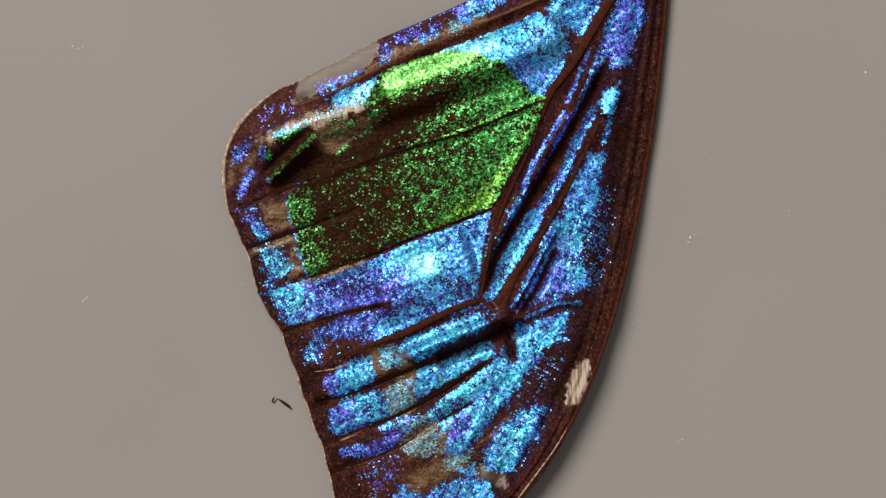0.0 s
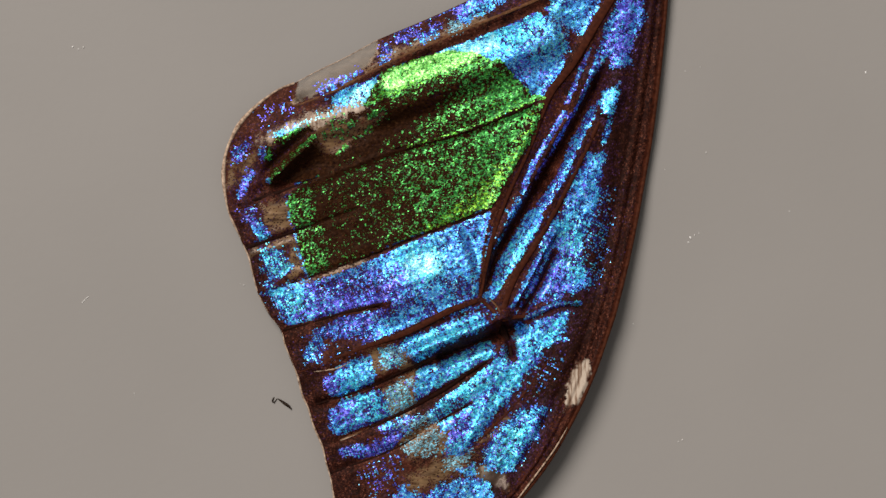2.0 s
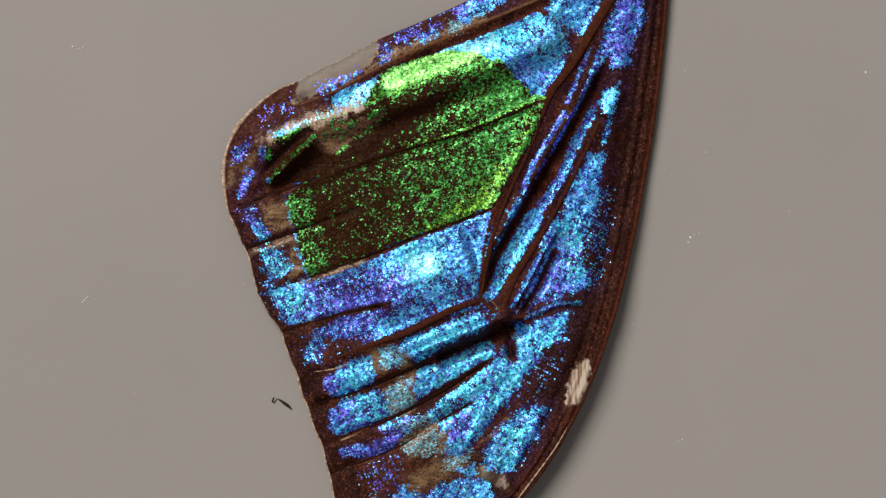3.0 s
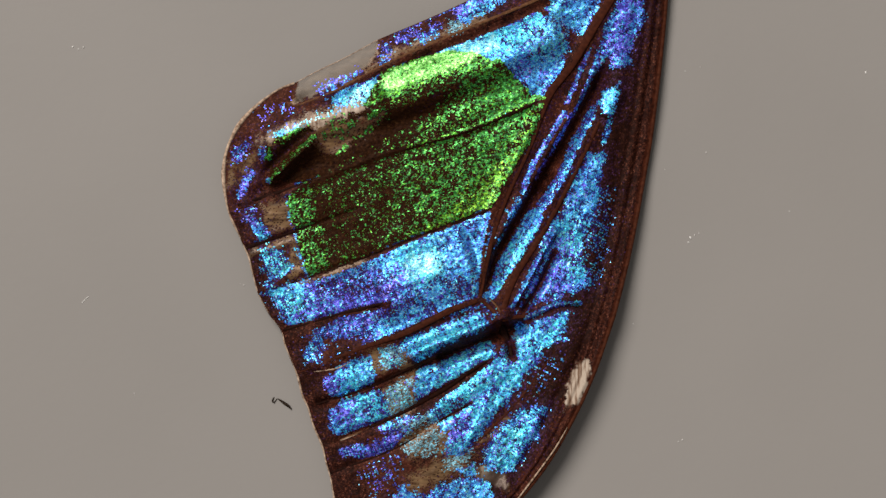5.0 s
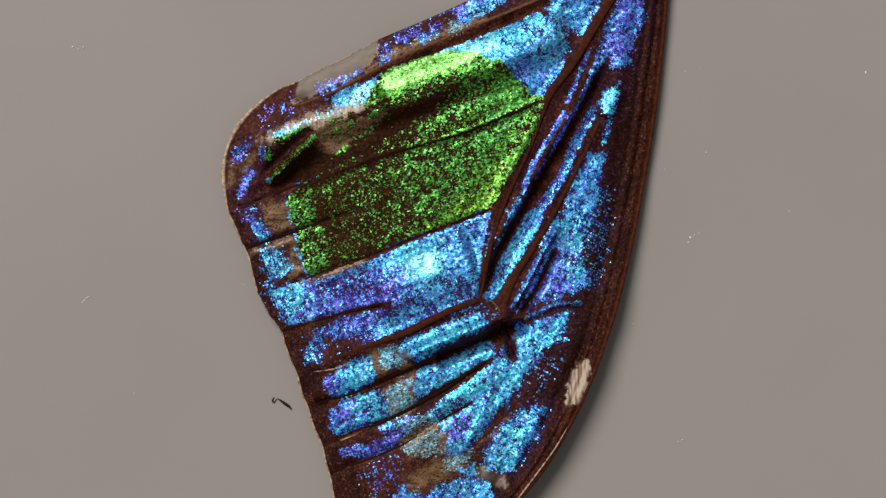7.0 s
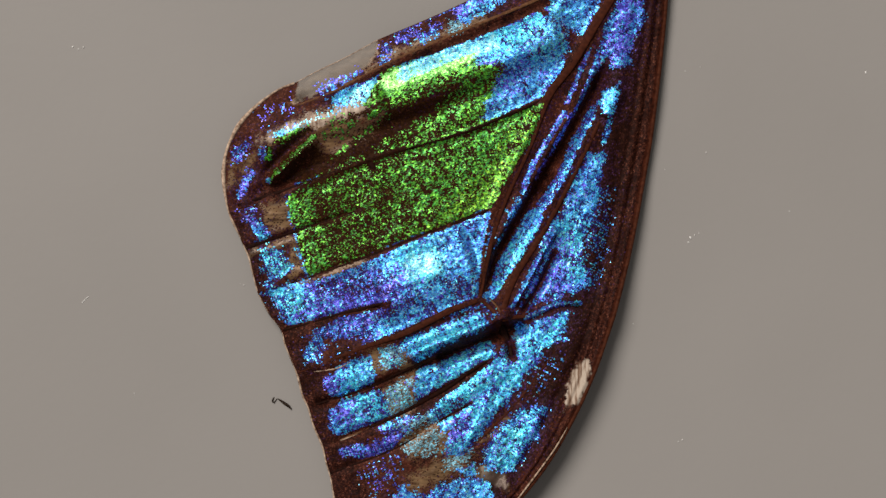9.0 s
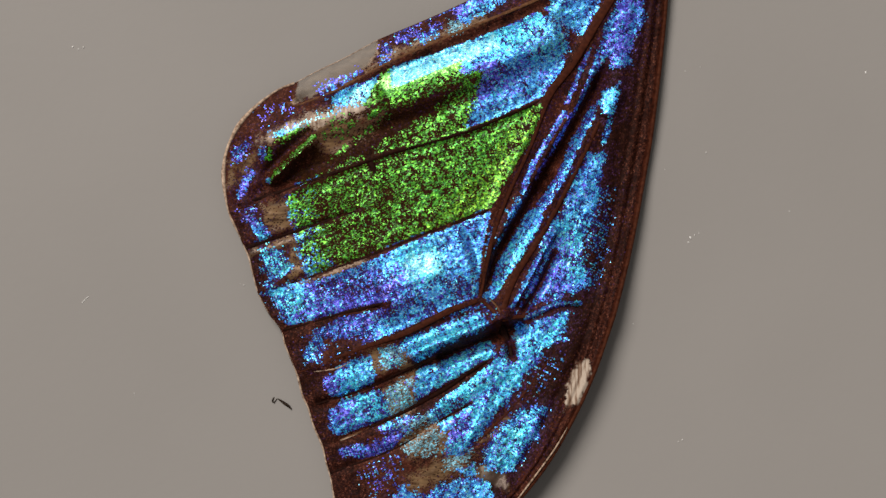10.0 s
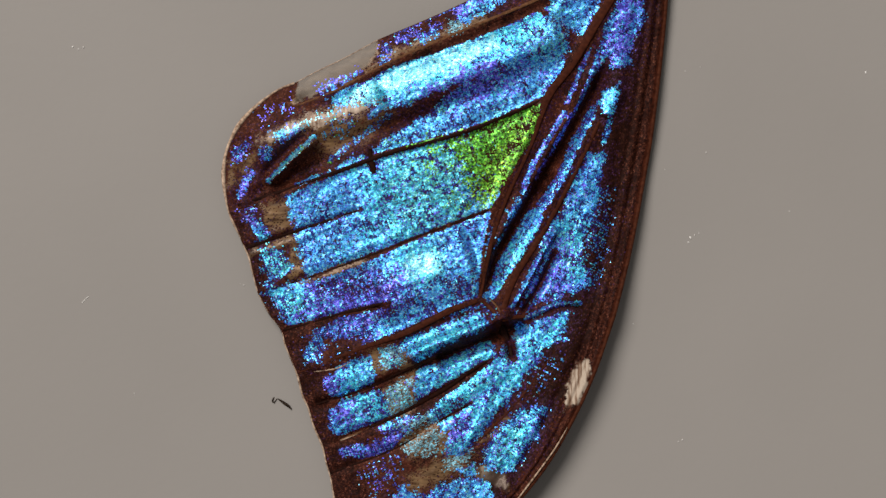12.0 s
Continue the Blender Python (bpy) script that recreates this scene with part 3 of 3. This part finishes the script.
    ([(1008, 455), (1060, 440), (1050, 480), (1015, 475)], 10), ([(880, 108), (890, 105), (896, 130), (888, 132)], 5), ([(830, 690), (825, 720), (770, 748), (765, 742)], 3),
    ([(648, 255), (662, 262), (666, 306), (652, 308)], 2), ([(960, 520), (985, 515), (985, 535), (965, 535)], 6), ([(660, 545), (740, 520), (745, 530), (670, 565)], 12),
    ([(955, 192), (938, 225), (890, 290), (868, 312), (905, 248)], 5), ([(500, 448), (520, 452), (512, 475), (495, 470)], 6), ([(750, 540), (770, 530), (775, 555), (755, 556)], 5),
    ([(640, 402), (745, 375), (740, 380), (640, 410)], 4), ([(555, 505), (640, 488), (695, 484), (700, 508), (610, 526), (560, 522)], 9), ([(604, 182), (650, 150), (664, 165), (640, 192)], 7),
]
CRISP = [  # veins and creases along which the fields end sharply
    [(960, 12), (900, 38), (850, 58), (760, 91), (700, 110), (600, 160)], [(967, 175), (830, 231), (700, 267), (560, 318), (480, 345)],
    [(870, 371), (740, 420), (640, 458), (560, 487)], [(690, 536), (630, 549), (498, 586)], [(848, 532), (760, 568), (680, 602), (590, 636)],
    [(905, 592), (830, 616), (760, 643), (700, 666), (550, 719)], [(872, 634), (790, 688), (690, 742), (588, 785)], [(835, 712), (770, 750), (700, 793), (584, 838)],
    [(1085, -10), (1010, 112), (966, 172), (905, 300), (868, 390), (850, 520)], [(478, 319), (556, 244)],
]
GAPS = [  # veins and folds without bright scales, which also paints the deep folds' shade: line, half width
    ([(556, 226), (505, 260), (462, 310)], 6), ([(578, 264), (530, 292), (480, 338)], 11),
    ([(884, 566), (900, 600), (909, 634)], 8), ([(905, 586), (880, 589), (830, 608), (780, 630)], 9), ([(800, 628), (760, 643), (700, 666), (620, 699), (550, 719)], 4),
    ([(872, 634), (830, 658), (790, 684), (740, 712), (690, 741), (640, 764)], 4), ([(1075, 110), (1030, 195), (990, 265), (930, 365), (880, 450), (858, 510)], 8),
    ([(982, 444), (953, 505), (922, 555)], 6), ([(640, 371), (560, 398), (520, 410), (434, 440)], 3), ([(690, 536), (630, 549), (550, 571), (498, 586)], 4),
    ([(967, 176), (830, 231), (700, 268), (560, 318)], 3.5), ([(870, 371), (740, 420), (640, 458), (560, 487)], 2.5), ([(1096, -20), (1060, 38), (1014, 115), (970, 175)], 11),
    ([(848, 532), (800, 548), (760, 568), (720, 588), (680, 602)], 6), ([(835, 712), (800, 733), (770, 750)], 3),
    ([(932, 571), (965, 557), (995, 547), (1028, 547)], 4),
]
VIOLETS = [([(740, 172), (870, 100), (900, 125), (810, 180)], 18), ([(1090, -30), (1140, -30), (1120, 110), (1060, 130)], 30), ([(560, 508), (640, 500), (730, 470), (700, 548), (640, 590), (520, 560)], 36),
           ([(590, 790), (720, 740), (720, 800), (620, 820)], 10), ([(580, 740), (600, 715), (630, 712), (620, 750)], 14), ([(630, 820), (700, 805), (700, 860), (640, 870)], 14), ([(540, 180), (900, -20), (700, -20), (540, 120)], 10),
           ([(400, 240), (500, 150), (540, 170), (520, 210), (460, 240), (460, 400), (400, 400)], 10), ([(760, 180), (860, 135), (930, 130), (860, 180)], 20),
           ([(925, 330), (1040, 90), (1020, 230), (960, 350)], 12), ([(790, 745), (830, 720), (830, 775), (800, 780)], 12),
           ([(950, 450), (1000, 430), (1010, 530), (940, 540)], 30), ([(560, 660), (590, 650), (600, 690), (570, 700)], 14), ([(780, 690), (830, 660), (830, 672), (790, 700)], 6)]
# the square at 700-780, 440-500 paints the middle swelling's highlight in cyan
CYANS = [([(740, 664), (868, 612), (895, 695), (806, 804), (752, 738)], 45), ([(880, 640), (900, 595), (1006, 552), (985, 600), (940, 650), (905, 698)], 30), ([(860, 820), (870, 780), (925, 728), (962, 724), (905, 832)], 20), ([(600, 650), (650, 640), (690, 735), (610, 760)], 40), ([(670, 620), (712, 608), (735, 700), (700, 740)], 12), ([(690, 752), (730, 736), (750, 738), (725, 756)], 8), ([(600, 180), (860, 60), (960, 20), (960, 60), (850, 110), (680, 175)], 20), ([(700, 440), (780, 440), (780, 500), (700, 500)], 25),
         ([(700, 605), (850, 550), (865, 590), (740, 645)], 20), ([(860, 830), (960, 720), (900, 840)], 20), ([(1055, 205), (1095, 150), (1080, 220)], 12),
         ([(460, 390), (520, 440), (510, 490), (460, 480)], 15), ([(500, 520), (570, 520), (570, 570), (510, 570)], 15), ([(870, 520), (940, 400), (960, 420), (890, 520)], 15),
         ([(640, 290), (820, 250), (820, 380), (640, 440)], 40), ([(480, 315), (556, 246), (560, 260), (490, 325)], 6), ([(990, 380), (1040, 400), (1040, 500), (1000, 480)], 20)]

TEALS = [([(690, 290), (860, 225), (960, 185), (880, 350), (740, 412), (700, 400)], 50), ([(930, 45), (995, 65), (990, 105), (940, 85)], 14),
         ([(470, 445), (515, 440), (515, 485), (470, 485)], 10), ([(500, 520), (545, 515), (545, 545), (520, 565)], 10), ([(900, 450), (925, 410), (940, 420), (890, 500)], 8),
         ([(980, 440), (1010, 400), (1025, 450), (1000, 480)], 12), ([(780, 640), (860, 612), (830, 640)], 10), ([(700, 660), (740, 665), (735, 705), (700, 730), (672, 735)], 12), ([(860, 800), (930, 735), (910, 800), (870, 825)], 14),
         ([(815, 830), (840, 820), (842, 838)], 6), ([(965, 15), (1000, 5), (985, 35)], 10)]

ROW = 2.2              # spacing of the rows of scales


def lay_scales():
    """Rows of scales over the whole wing: plan places, turns and tilts."""
    out = []
    rs = np.random.RandomState(4)
    main = curve([(1096, -200), (1085, -10), (1010, 112), (966, 172), (905, 300), (868, 390), (850, 520), (900, 600), (820, 900), (780, 1100)])
    for zone, turn in ((0, 159.0), (1, 116.0)):
        a = radians(turn)
        ax, ay = math.cos(a), math.sin(a)
        p, q = np.meshgrid(np.arange(-900, 900, ROW), np.arange(-900, 900, 1.5))
        odd = np.round(p / ROW) % 2
        q = q + 0.75 * odd
        p = p + rs.normal(0, 0.25, p.shape)
        q = q + rs.normal(0, 0.25, p.shape)
        u, v = 790 + p * ax - q * ay, 440 + p * ay + q * ax
        keep = (u > left_edge(v) + 4) & (u < right_edge(v) - 10) & (v > -60) & (v < 930)
        u, v, odd = u[keep], v[keep], odd[keep]
        d, side, t = along(u, v, main)
        right = side < 0
        keep = right if zone else ~right
        u, v, odd = u[keep], v[keep], odd[keep]
        out.append(np.stack([u, v, np.full(len(u), a) + rs.normal(0, 0.09, len(u)), u * ax + v * ay, v * ax - u * ay, odd]))
    return np.concatenate(out, 1)


def corners_of(u, v, a, long, wide, tip, lean, rs, ripple):
    """Four corners of each scale, lying on the relief, tilted a little."""
    n = len(u)
    ca, sa = np.cos(a), np.sin(a)
    out = np.zeros((n, 4, 3))
    tp = rs.normal(tip, lean, n)
    tq = rs.normal(0, lean, n)
    tp += ripple * (0.55 * rs.rand(n) + 0.7 * value_noise(u, v, 3.3, 201) + 0.45 * value_noise(u, v, 7, 202) - 0.85)
    tq += ripple * (0.55 * rs.rand(n) + 0.7 * value_noise(u, v, 3.3, 203) + 0.45 * value_noise(u, v, 7, 204) - 0.85)
    for k, (p, q) in enumerate(((-0.5, -0.42), (0.5, -0.5), (0.5, 0.5), (-0.5, 0.42))):
        uu = u + p * long * ca - q * wide * sa
        vv = v + p * long * sa + q * wide * ca
        zz = REST + height(uu, vv) + (p * long * np.tan(tp) + q * wide * np.tan(tq)) * UNIT
        out[:, k] = np.stack([(uu - 784) * UNIT, (441 - vv) * UNIT, zz], 1)
    return out


SU, SV, SA, SP, SQ, ODD = lay_scales()
rs = np.random.RandomState(9)
wob = fractal(SU, SV, 14, 31)
DENSE, HAZE = np.zeros(len(SU)), np.zeros(len(SU))
ragged = (fractal(SU, SV, 9, 5) - 0.5) * 24
loose = np.ones(len(SU))
for pts in CRISP:
    loose = np.minimum(loose, 0.12 + 0.88 * smooth(along(SU, SV, curve(pts, 12))[0], 3, 20))
for pts, soft, much in FIELDS:
    depth = inside(SU, SV, pts)
    DENSE = np.maximum(DENSE, much * smooth(depth + ragged * loose, -1.8 * soft * loose, 1.3 * soft * loose))
    HAZE = np.maximum(HAZE, min(much * 1.4, 1.0) * smooth(depth + 0.5 * ragged * loose, -45 * loose, 4))
for pts, wide, much in STREAKS:
    DENSE = np.maximum(DENSE, much * smooth(wide - along(SU, SV, curve(pts))[0] + 0.25 * ragged, -2, 3))
FIELD = np.minimum(DENSE, 1.0)
for pts, wide in GAPS:
    FIELD *= smooth(along(SU, SV, curve(pts))[0], wide - 2, wide + 3)
    DENSE *= smooth(along(SU, SV, curve(pts))[0] + 0.15 * ragged, wide - 3, wide + 3)
# where highlights are painted: paler scales and film, laid flatter and denser
CREST_HIGHLIGHT = cover(SU, SV, [([(655, 150), (700, 118), (800, 84), (880, 58), (885, 84), (800, 124), (740, 146), (690, 164)], 10), ([(705, 462), (750, 440), (790, 455), (780, 490), (725, 498)], 24), ([(600, 178), (655, 142), (670, 168), (640, 190)], 10), ([(480, 242), (540, 210), (600, 190), (590, 212), (520, 234)], 8), ([(476, 322), (515, 276), (556, 240), (560, 251), (520, 289), (480, 329)], 5)], 8, 61)
DENSE *= np.clip(0.90 + 2.3 * (fractal(SU, SV, 10, 41) - 0.5) + 1.2 * (value_noise(SU, SV, 4.5, 43) - 0.5) + 0.6 * CREST_HIGHLIGHT, 0.12, 1.05)
DENSE *= 1 - 0.6 * cover(SU, SV, WORN, 10, 51)
rowed = value_noise(SP, SQ / 3.4, 3.0, 205)      # short lines across the rows
stripes = smooth(value_noise(SU, SV, 60, 217), 0.25, 0.6)
speck = 0.8 * rs.rand(len(SU)) + 0.6 * rowed + 0.34 * stripes * ODD
speck = np.argsort(np.argsort(speck)) / len(SU)
HAS = speck < DENSE
FADE = ~HAS & (rs.rand(len(SU)) < 0.6 * cover(SU, SV, FADED, 8, 71))
NAKED = np.maximum(np.maximum(cover(SU, SV, BARE), cover(SU, SV, CLEAR, 5, 9)), cover(SU, SV, PALE_AND_SHEEN[1:], 5, 8))
PLAIN = ~HAS & ~FADE & (rs.rand(len(SU)) < 0.78 - 0.70 * NAKED - 0.3 * cover(SU, SV, CLEAR, 5, 9) - 0.3 * cover(SU, SV, PALE_AND_SHEEN, 6, 8))
vio = cover(SU, SV, VIOLETS, 14, 81) * 0.75 + (fractal(SU, SV, 22, 91) - 0.48) * 1.0 + 0.7 * (value_noise(SU, SV, 4.0, 93) - 0.5)
cya = 0.8 * CREST_HIGHLIGHT + cover(SU, SV, CYANS, 14, 101) * 0.75 + (fractal(SU, SV, 26, 111) - 0.39) * 1.1 + 0.9 * (value_noise(SU, SV, 4.0, 113) - 0.5)
pick = rs.rand(len(SU))
BELOW = PLAIN & (rs.rand(len(SU)) < 0.95 * smooth(FIELD, 0.08, 0.55) - 0.3 * cover(SU, SV, WORN, 10, 51))
PLAIN = PLAIN & ~BELOW
PLUM = PLAIN & (rs.rand(len(SU)) < 0.85 * HAZE * (1 - 0.6 * smooth(SV - SU, -90, 20)))
PLAIN = PLAIN & ~PLUM
EDGED = PLAIN & (rs.rand(len(SU)) < np.maximum(margin_of(SU, SV), smooth(fractal(SU, SV, 30, 211), 0.45, 0.65) * smooth(SU + SV, 700, 860)))
PLAIN = PLAIN & ~EDGED
IS_P = HAS & (rs.rand(len(SU)) < 0.85 * smooth(CREST_HIGHLIGHT, 0.25, 0.9))
IS_V = HAS & ~IS_P & (pick < vio)
IS_T = HAS & ~IS_V & ~IS_P & (rs.rand(len(SU)) < 0.42 * cover(SU, SV, TEALS, 12, 231))
IS_C = HAS & ~IS_V & ~IS_P & ~IS_T & (rs.rand(len(SU)) < cya)
IS_B = HAS & ~IS_V & ~IS_C & ~IS_P & ~IS_T

CORNERS = corners_of(SU, SV, SA, 2.6, 1.7, 0.05, 0.03, rs, 0.40 - 0.16 * CREST_HIGHLIGHT)


def layer(sel, grow, up):
    """The chosen scales, a little larger or smaller, raised by that much."""
    c = CORNERS[sel]
    mid = c.mean(1, keepdims=True)
    c = mid + (c - mid) * grow
    c[:, :, 2] += np.broadcast_to(up, len(c))[:, None]
    return c


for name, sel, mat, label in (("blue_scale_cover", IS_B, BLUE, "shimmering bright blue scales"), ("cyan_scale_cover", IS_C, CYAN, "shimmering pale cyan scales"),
                              ("violet_scale_cover", IS_V, VIOLET, "shimmering violet scales"), ("teal_scale_cover", IS_T, TEAL, "shimmering teal green scales"), ("highlight_scale_cover", IS_P, PEARL_HIGHLIGHT, "pale icy blue scales that paint the highlights"), ("plum_scale_cover", PLUM, PLUMS, "dark plum scales round the bright fields"), ("faded_scale_cover", FADE, DULL, "faded greyish blue scales"),
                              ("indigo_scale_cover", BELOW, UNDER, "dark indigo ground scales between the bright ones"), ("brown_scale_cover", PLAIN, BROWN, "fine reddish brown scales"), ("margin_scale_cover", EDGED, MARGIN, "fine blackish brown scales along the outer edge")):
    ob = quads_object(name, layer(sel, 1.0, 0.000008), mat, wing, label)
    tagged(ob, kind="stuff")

# ---------------------------------------------------------------- drying liquid
# Each layer lies the higher over the skin the later it dries there, and sinks into it at an even pace.
SINK = 0.02e-3          # metres a second
UPPER = [([(468, 248), (540, 226), (590, 204), (642, 186), (662, 160), (674, 130), (720, 108), (770, 94), (812, 90), (850, 96), (866, 108), (884, 107), (905, 130), (926, 150), (942, 170), (962, 174), (830, 230), (660, 284), (560, 314), (478, 328)], 5)]
LOWER = [([(508, 348), (560, 314), (655, 280), (830, 228), (968, 172), (940, 250), (884, 352), (868, 368), (740, 416), (640, 456), (590, 482), (546, 490), (532, 445), (527, 412), (516, 398)], 5)]


def dry_upper(u, v):
    """The second at which the upper cell dries: from its root outwards, the swollen crest early."""
    t = np.interp(u + 0.4 * (v - 160), [480, 620, 700, 745, 790, 815, 860, 940], [11.9, 11.8, 11.6, 11.4, 10.7, 9.2, 8.4, 7.6])
    late = np.interp(u + 0.4 * (v - 160), [480, 780, 812, 832, 855, 880, 940], [11.9, 11.85, 11.6, 10.8, 9.7, 8.8, 7.6])
    t += (late - t) * smooth(v - 175 + (u - 700) * 0.42, 0, 25)
    crest = smooth(154 - (u - 700) * 0.42 - v, -14, 6) * smooth(u, 660, 720)
    return np.minimum(t, 11.8 - 2.9 * crest)


def dry_lower(u, v):
    """The lower cell dries from the outer edge inwards."""
    return np.interp(u - 0.5 * (v - 320), [460, 520, 560, 600, 660, 705, 760, 815, 880, 960], [10.0, 10.4, 10.65, 10.9, 11.3, 11.6, 11.85, 12.05, 12.45, 12.9])


def soak_upper(u, v):
    """How much of the place is drowned at first, when the last of it clears, and how much of the rest is emerald."""
    part = np.interp(u, [480, 540, 600, 650, 690, 760, 860, 930], [0.2, 0.3, 0.45, 0.70, 0.86, 0.60, 0.16, 0.04])
    below = np.interp(u, [480, 560, 640, 700, 760, 860, 930], [0.3, 0.8, 0.95, 0.88, 0.52, 0.12, 0.04])
    part = part + (below - part) * smooth(v - 212 + (u - 640) * 0.42, 0, 20)
    crest = smooth(168 - (u - 700) * 0.42 - v, -16, 6) * smooth(u, 640, 690)
    near = smooth(along(u, v, curve([(967, 175), (830, 231), (700, 268)]))[0], 4, 9)
    return part * (1 - crest) * near, np.full(u.shape, 10.9), (0.85 - 0.75 * crest) * near


def soak_lower(u, v):
    part = np.interp(u - 0.25 * (v - 400), [500, 564, 574, 640, 740, 860, 930], [0.3, 0.42, 0.91, 0.86, 0.54, 0.18, 0.06])
    crease = smooth(inside(u, v, [(700, 440), (870, 370), (960, 180), (900, 280), (830, 345)]), -14, 14)
    return part * (1 - 0.9 * crease), np.full(u.shape, 10.7), 0.9 - 0.8 * crease


def build_film(shape, dry, soak, rib):
    rs2 = np.random.RandomState(21)
    within = cover(SU, SV, shape, 6, 121) > 0.5
    T = 0.5 * rib + dry(SU, SV) + rs2.normal(0, 0.14, len(SU)) + 0.9 * (fractal(SU, SV, 14, 131) - 0.5)
    part, end, tone = soak(SU, SV)
    rank = 0.7 * rs2.rand(len(SU)) + 0.5 * fractal(SU, SV, 14, 141) + 0.35 * value_noise(SU, SV, 3.4, 207)
    rank = np.argsort(np.argsort(rank)) / len(SU)
    T2 = np.minimum(end * (1 - (rank / np.maximum(part, 0.01)) ** 2.7), T - 0.1)
    T3 = np.minimum(rs2.uniform(0.5, 10.5, len(SU)), T - 0.3)
    lit = (HAS | rib) & within
    # film pieces coloured paler as the painted highlight
    shine = lit & (rs2.rand(len(SU)) < 0.85 * smooth(CREST_HIGHLIGHT, 0.25, 0.9))
    dark = lit & ~shine & (rs2.rand(len(SU)) < 0.07)
    corner = inside(SU, SV, [(690, 447), (872, 372), (968, 176), (905, 225), (850, 300), (800, 352)])
    yellow = ~shine & ~dark & (rs2.rand(len(SU)) < 0.65 * smooth(corner, -14, 14))
    wet = within & (rank < part) & (T2 > 0) & (NAKED < 0.5)
    dim = lit & ~wet & ~dark & (rs2.rand(len(SU)) < tone)
    out = []
    for name, sel, mat, grow, up, label, category in (
            ("lime_film", lit & yellow, LIME, 1.06, 0.000006 + SINK * T, "yellowish lime wet film in the corner of the wing cell", "liquid film"),
            ("wet_film", lit & ~shine & ~dark & ~yellow, GREEN, 1.06, 0.000006 + SINK * T, "lime green shimmering wet film on the wing cell, drying up", "liquid film"),
            ("highlight_film", shine, LIME_HIGHLIGHT, 1.06, 0.000006 + SINK * T, "pale lime wet film that paints the highlight on the swollen crest, drying up", "liquid film"),
            ("wet_ground", (BELOW & within) | dark, SOAKED, 1.15, 0.000004 + SINK * T, "dark brown wet ground scales on the wing cell", "liquid film"),
            ("wet_sheen", dim, EMERALD, 1.10, 0.000011 + SINK * (T + T3), "emerald green shimmering wet film on the wing cell", "liquid film"),
            ("liquid_pool", wet, SOAKED, 1.25, 0.000021 + SINK * (T + T2), "dark brown liquid soaking the wing scales", "liquid pool")):
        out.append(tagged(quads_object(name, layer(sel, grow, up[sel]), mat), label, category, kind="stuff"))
    return out[:4], out[4:]


# at first the liquid also covers the upper side of the vein between the two cells
rib_d, rib_side, _ = along(SU, SV, curve([(967, 175), (900, 203), (830, 231), (760, 252), (700, 268)]))
RIB = (rib_side > 0) & (rib_d < 4.5) & (SU > 720) & (rs.rand(len(SU)) < 0.9)
NO_RIB = np.zeros(len(SU), bool)
films_a, pools_a = build_film(UPPER, dry_upper, soak_upper, RIB)
films_b, pools_b = build_film(LOWER, dry_lower, soak_lower, NO_RIB)


# ---------------------------------------------------------------- small things on the table
def dust_fleck(u, v, r, seed):
    bm = bmesh.new()
    bmesh.ops.create_icosphere(bm, subdivisions=2, radius=r * UNIT)
    q = np.random.RandomState(seed)
    sx, sy, off = q.uniform(0.6, 1.5), q.uniform(0.5, 1.0), q.uniform(0, 9)
    for p in bm.verts:
        k = 1 + 0.5 * noise.noise(p.co * 4500 + Vector((off, 0, 0)))
        p.co = Vector((p.co.x * sx * k, p.co.y * sy * k, p.co.z * 0.6 * k + 0.45 * r * UNIT))
    me = bpy.data.meshes.new("dust_fleck")
    bm.to_mesh(me)
    bm.free()
    me.materials.append(DUST)
    ob = new("dust_fleck", me)
    x, y, _ = spot(u, v, 0)
    ob.matrix_basis = pose(x * 1.006, y * 1.006, 0, 0, 0, q.uniform(0, 180))
    return tagged(ob, "tiny pale dust fleck on the table top", "dust", "dust flecks on the table")


for i, (u, v, r) in enumerate([(128, 83, 1.6), (147, 84, 1.6), (138, 87, 1.0), (1222, 421, 1.8), (1230, 416, 1.4), (1219, 429, 1.4), (1237, 413, 1.0),
                               (1533, 128, 1.5), (1213, 126, 1.2), (1240, 118, 1.0), (1177, 300, 1.3), (1208, 779, 1.4), (1201, 782, 0.9), (1250, 270, 1.0),
                               (237, 697, 0.8), (431, 505, 1.2), (425, 503, 0.8), (1398, 374, 0.8), (1121, 573, 1.0)]):
    dust_fleck(u, v, r, i + 1)


def build_leg():
    """A dark broken insect leg: a bent hook and a thicker joint."""
    leg = tagged(new("insect_leg"), "tiny dark broken insect leg lying on the table top", "insect leg")
    tube("hook", [(483, 705, 0.7), (480, 711, 1.6), (483, 715, 1.2), (488, 708, 0.6), (492, 709, 0.8)], LEG, leg, lift=0.00007, on_table=True)
    tube("joint", [(490, 708, 0.8), (496, 712, 2.0), (503, 717, 2.8), (509, 721, 2.4), (514, 727, 0.9)], LEG, leg, lift=0.00012, on_table=True)
    return leg


build_leg()
tagged(tube("lint_fibre", [(140, 538, 0.4), (146, 531, 0.6), (153, 525, 0.4)], DUST, None, lift=0.00003, on_table=True), "short pale lint fibre on the table top", "lint")


# ---------------------------------------------------------------- what moves
def motions():
    for film in films_a + films_b:
        walk(film, [(t, pose(0, 0, -SINK * t)) for t in range(0, 13)])
    for pool in pools_a + pools_b:
        walk(pool, [(t, pose(0, 0, -2 * SINK * t)) for t in range(0, 13)])


motions()
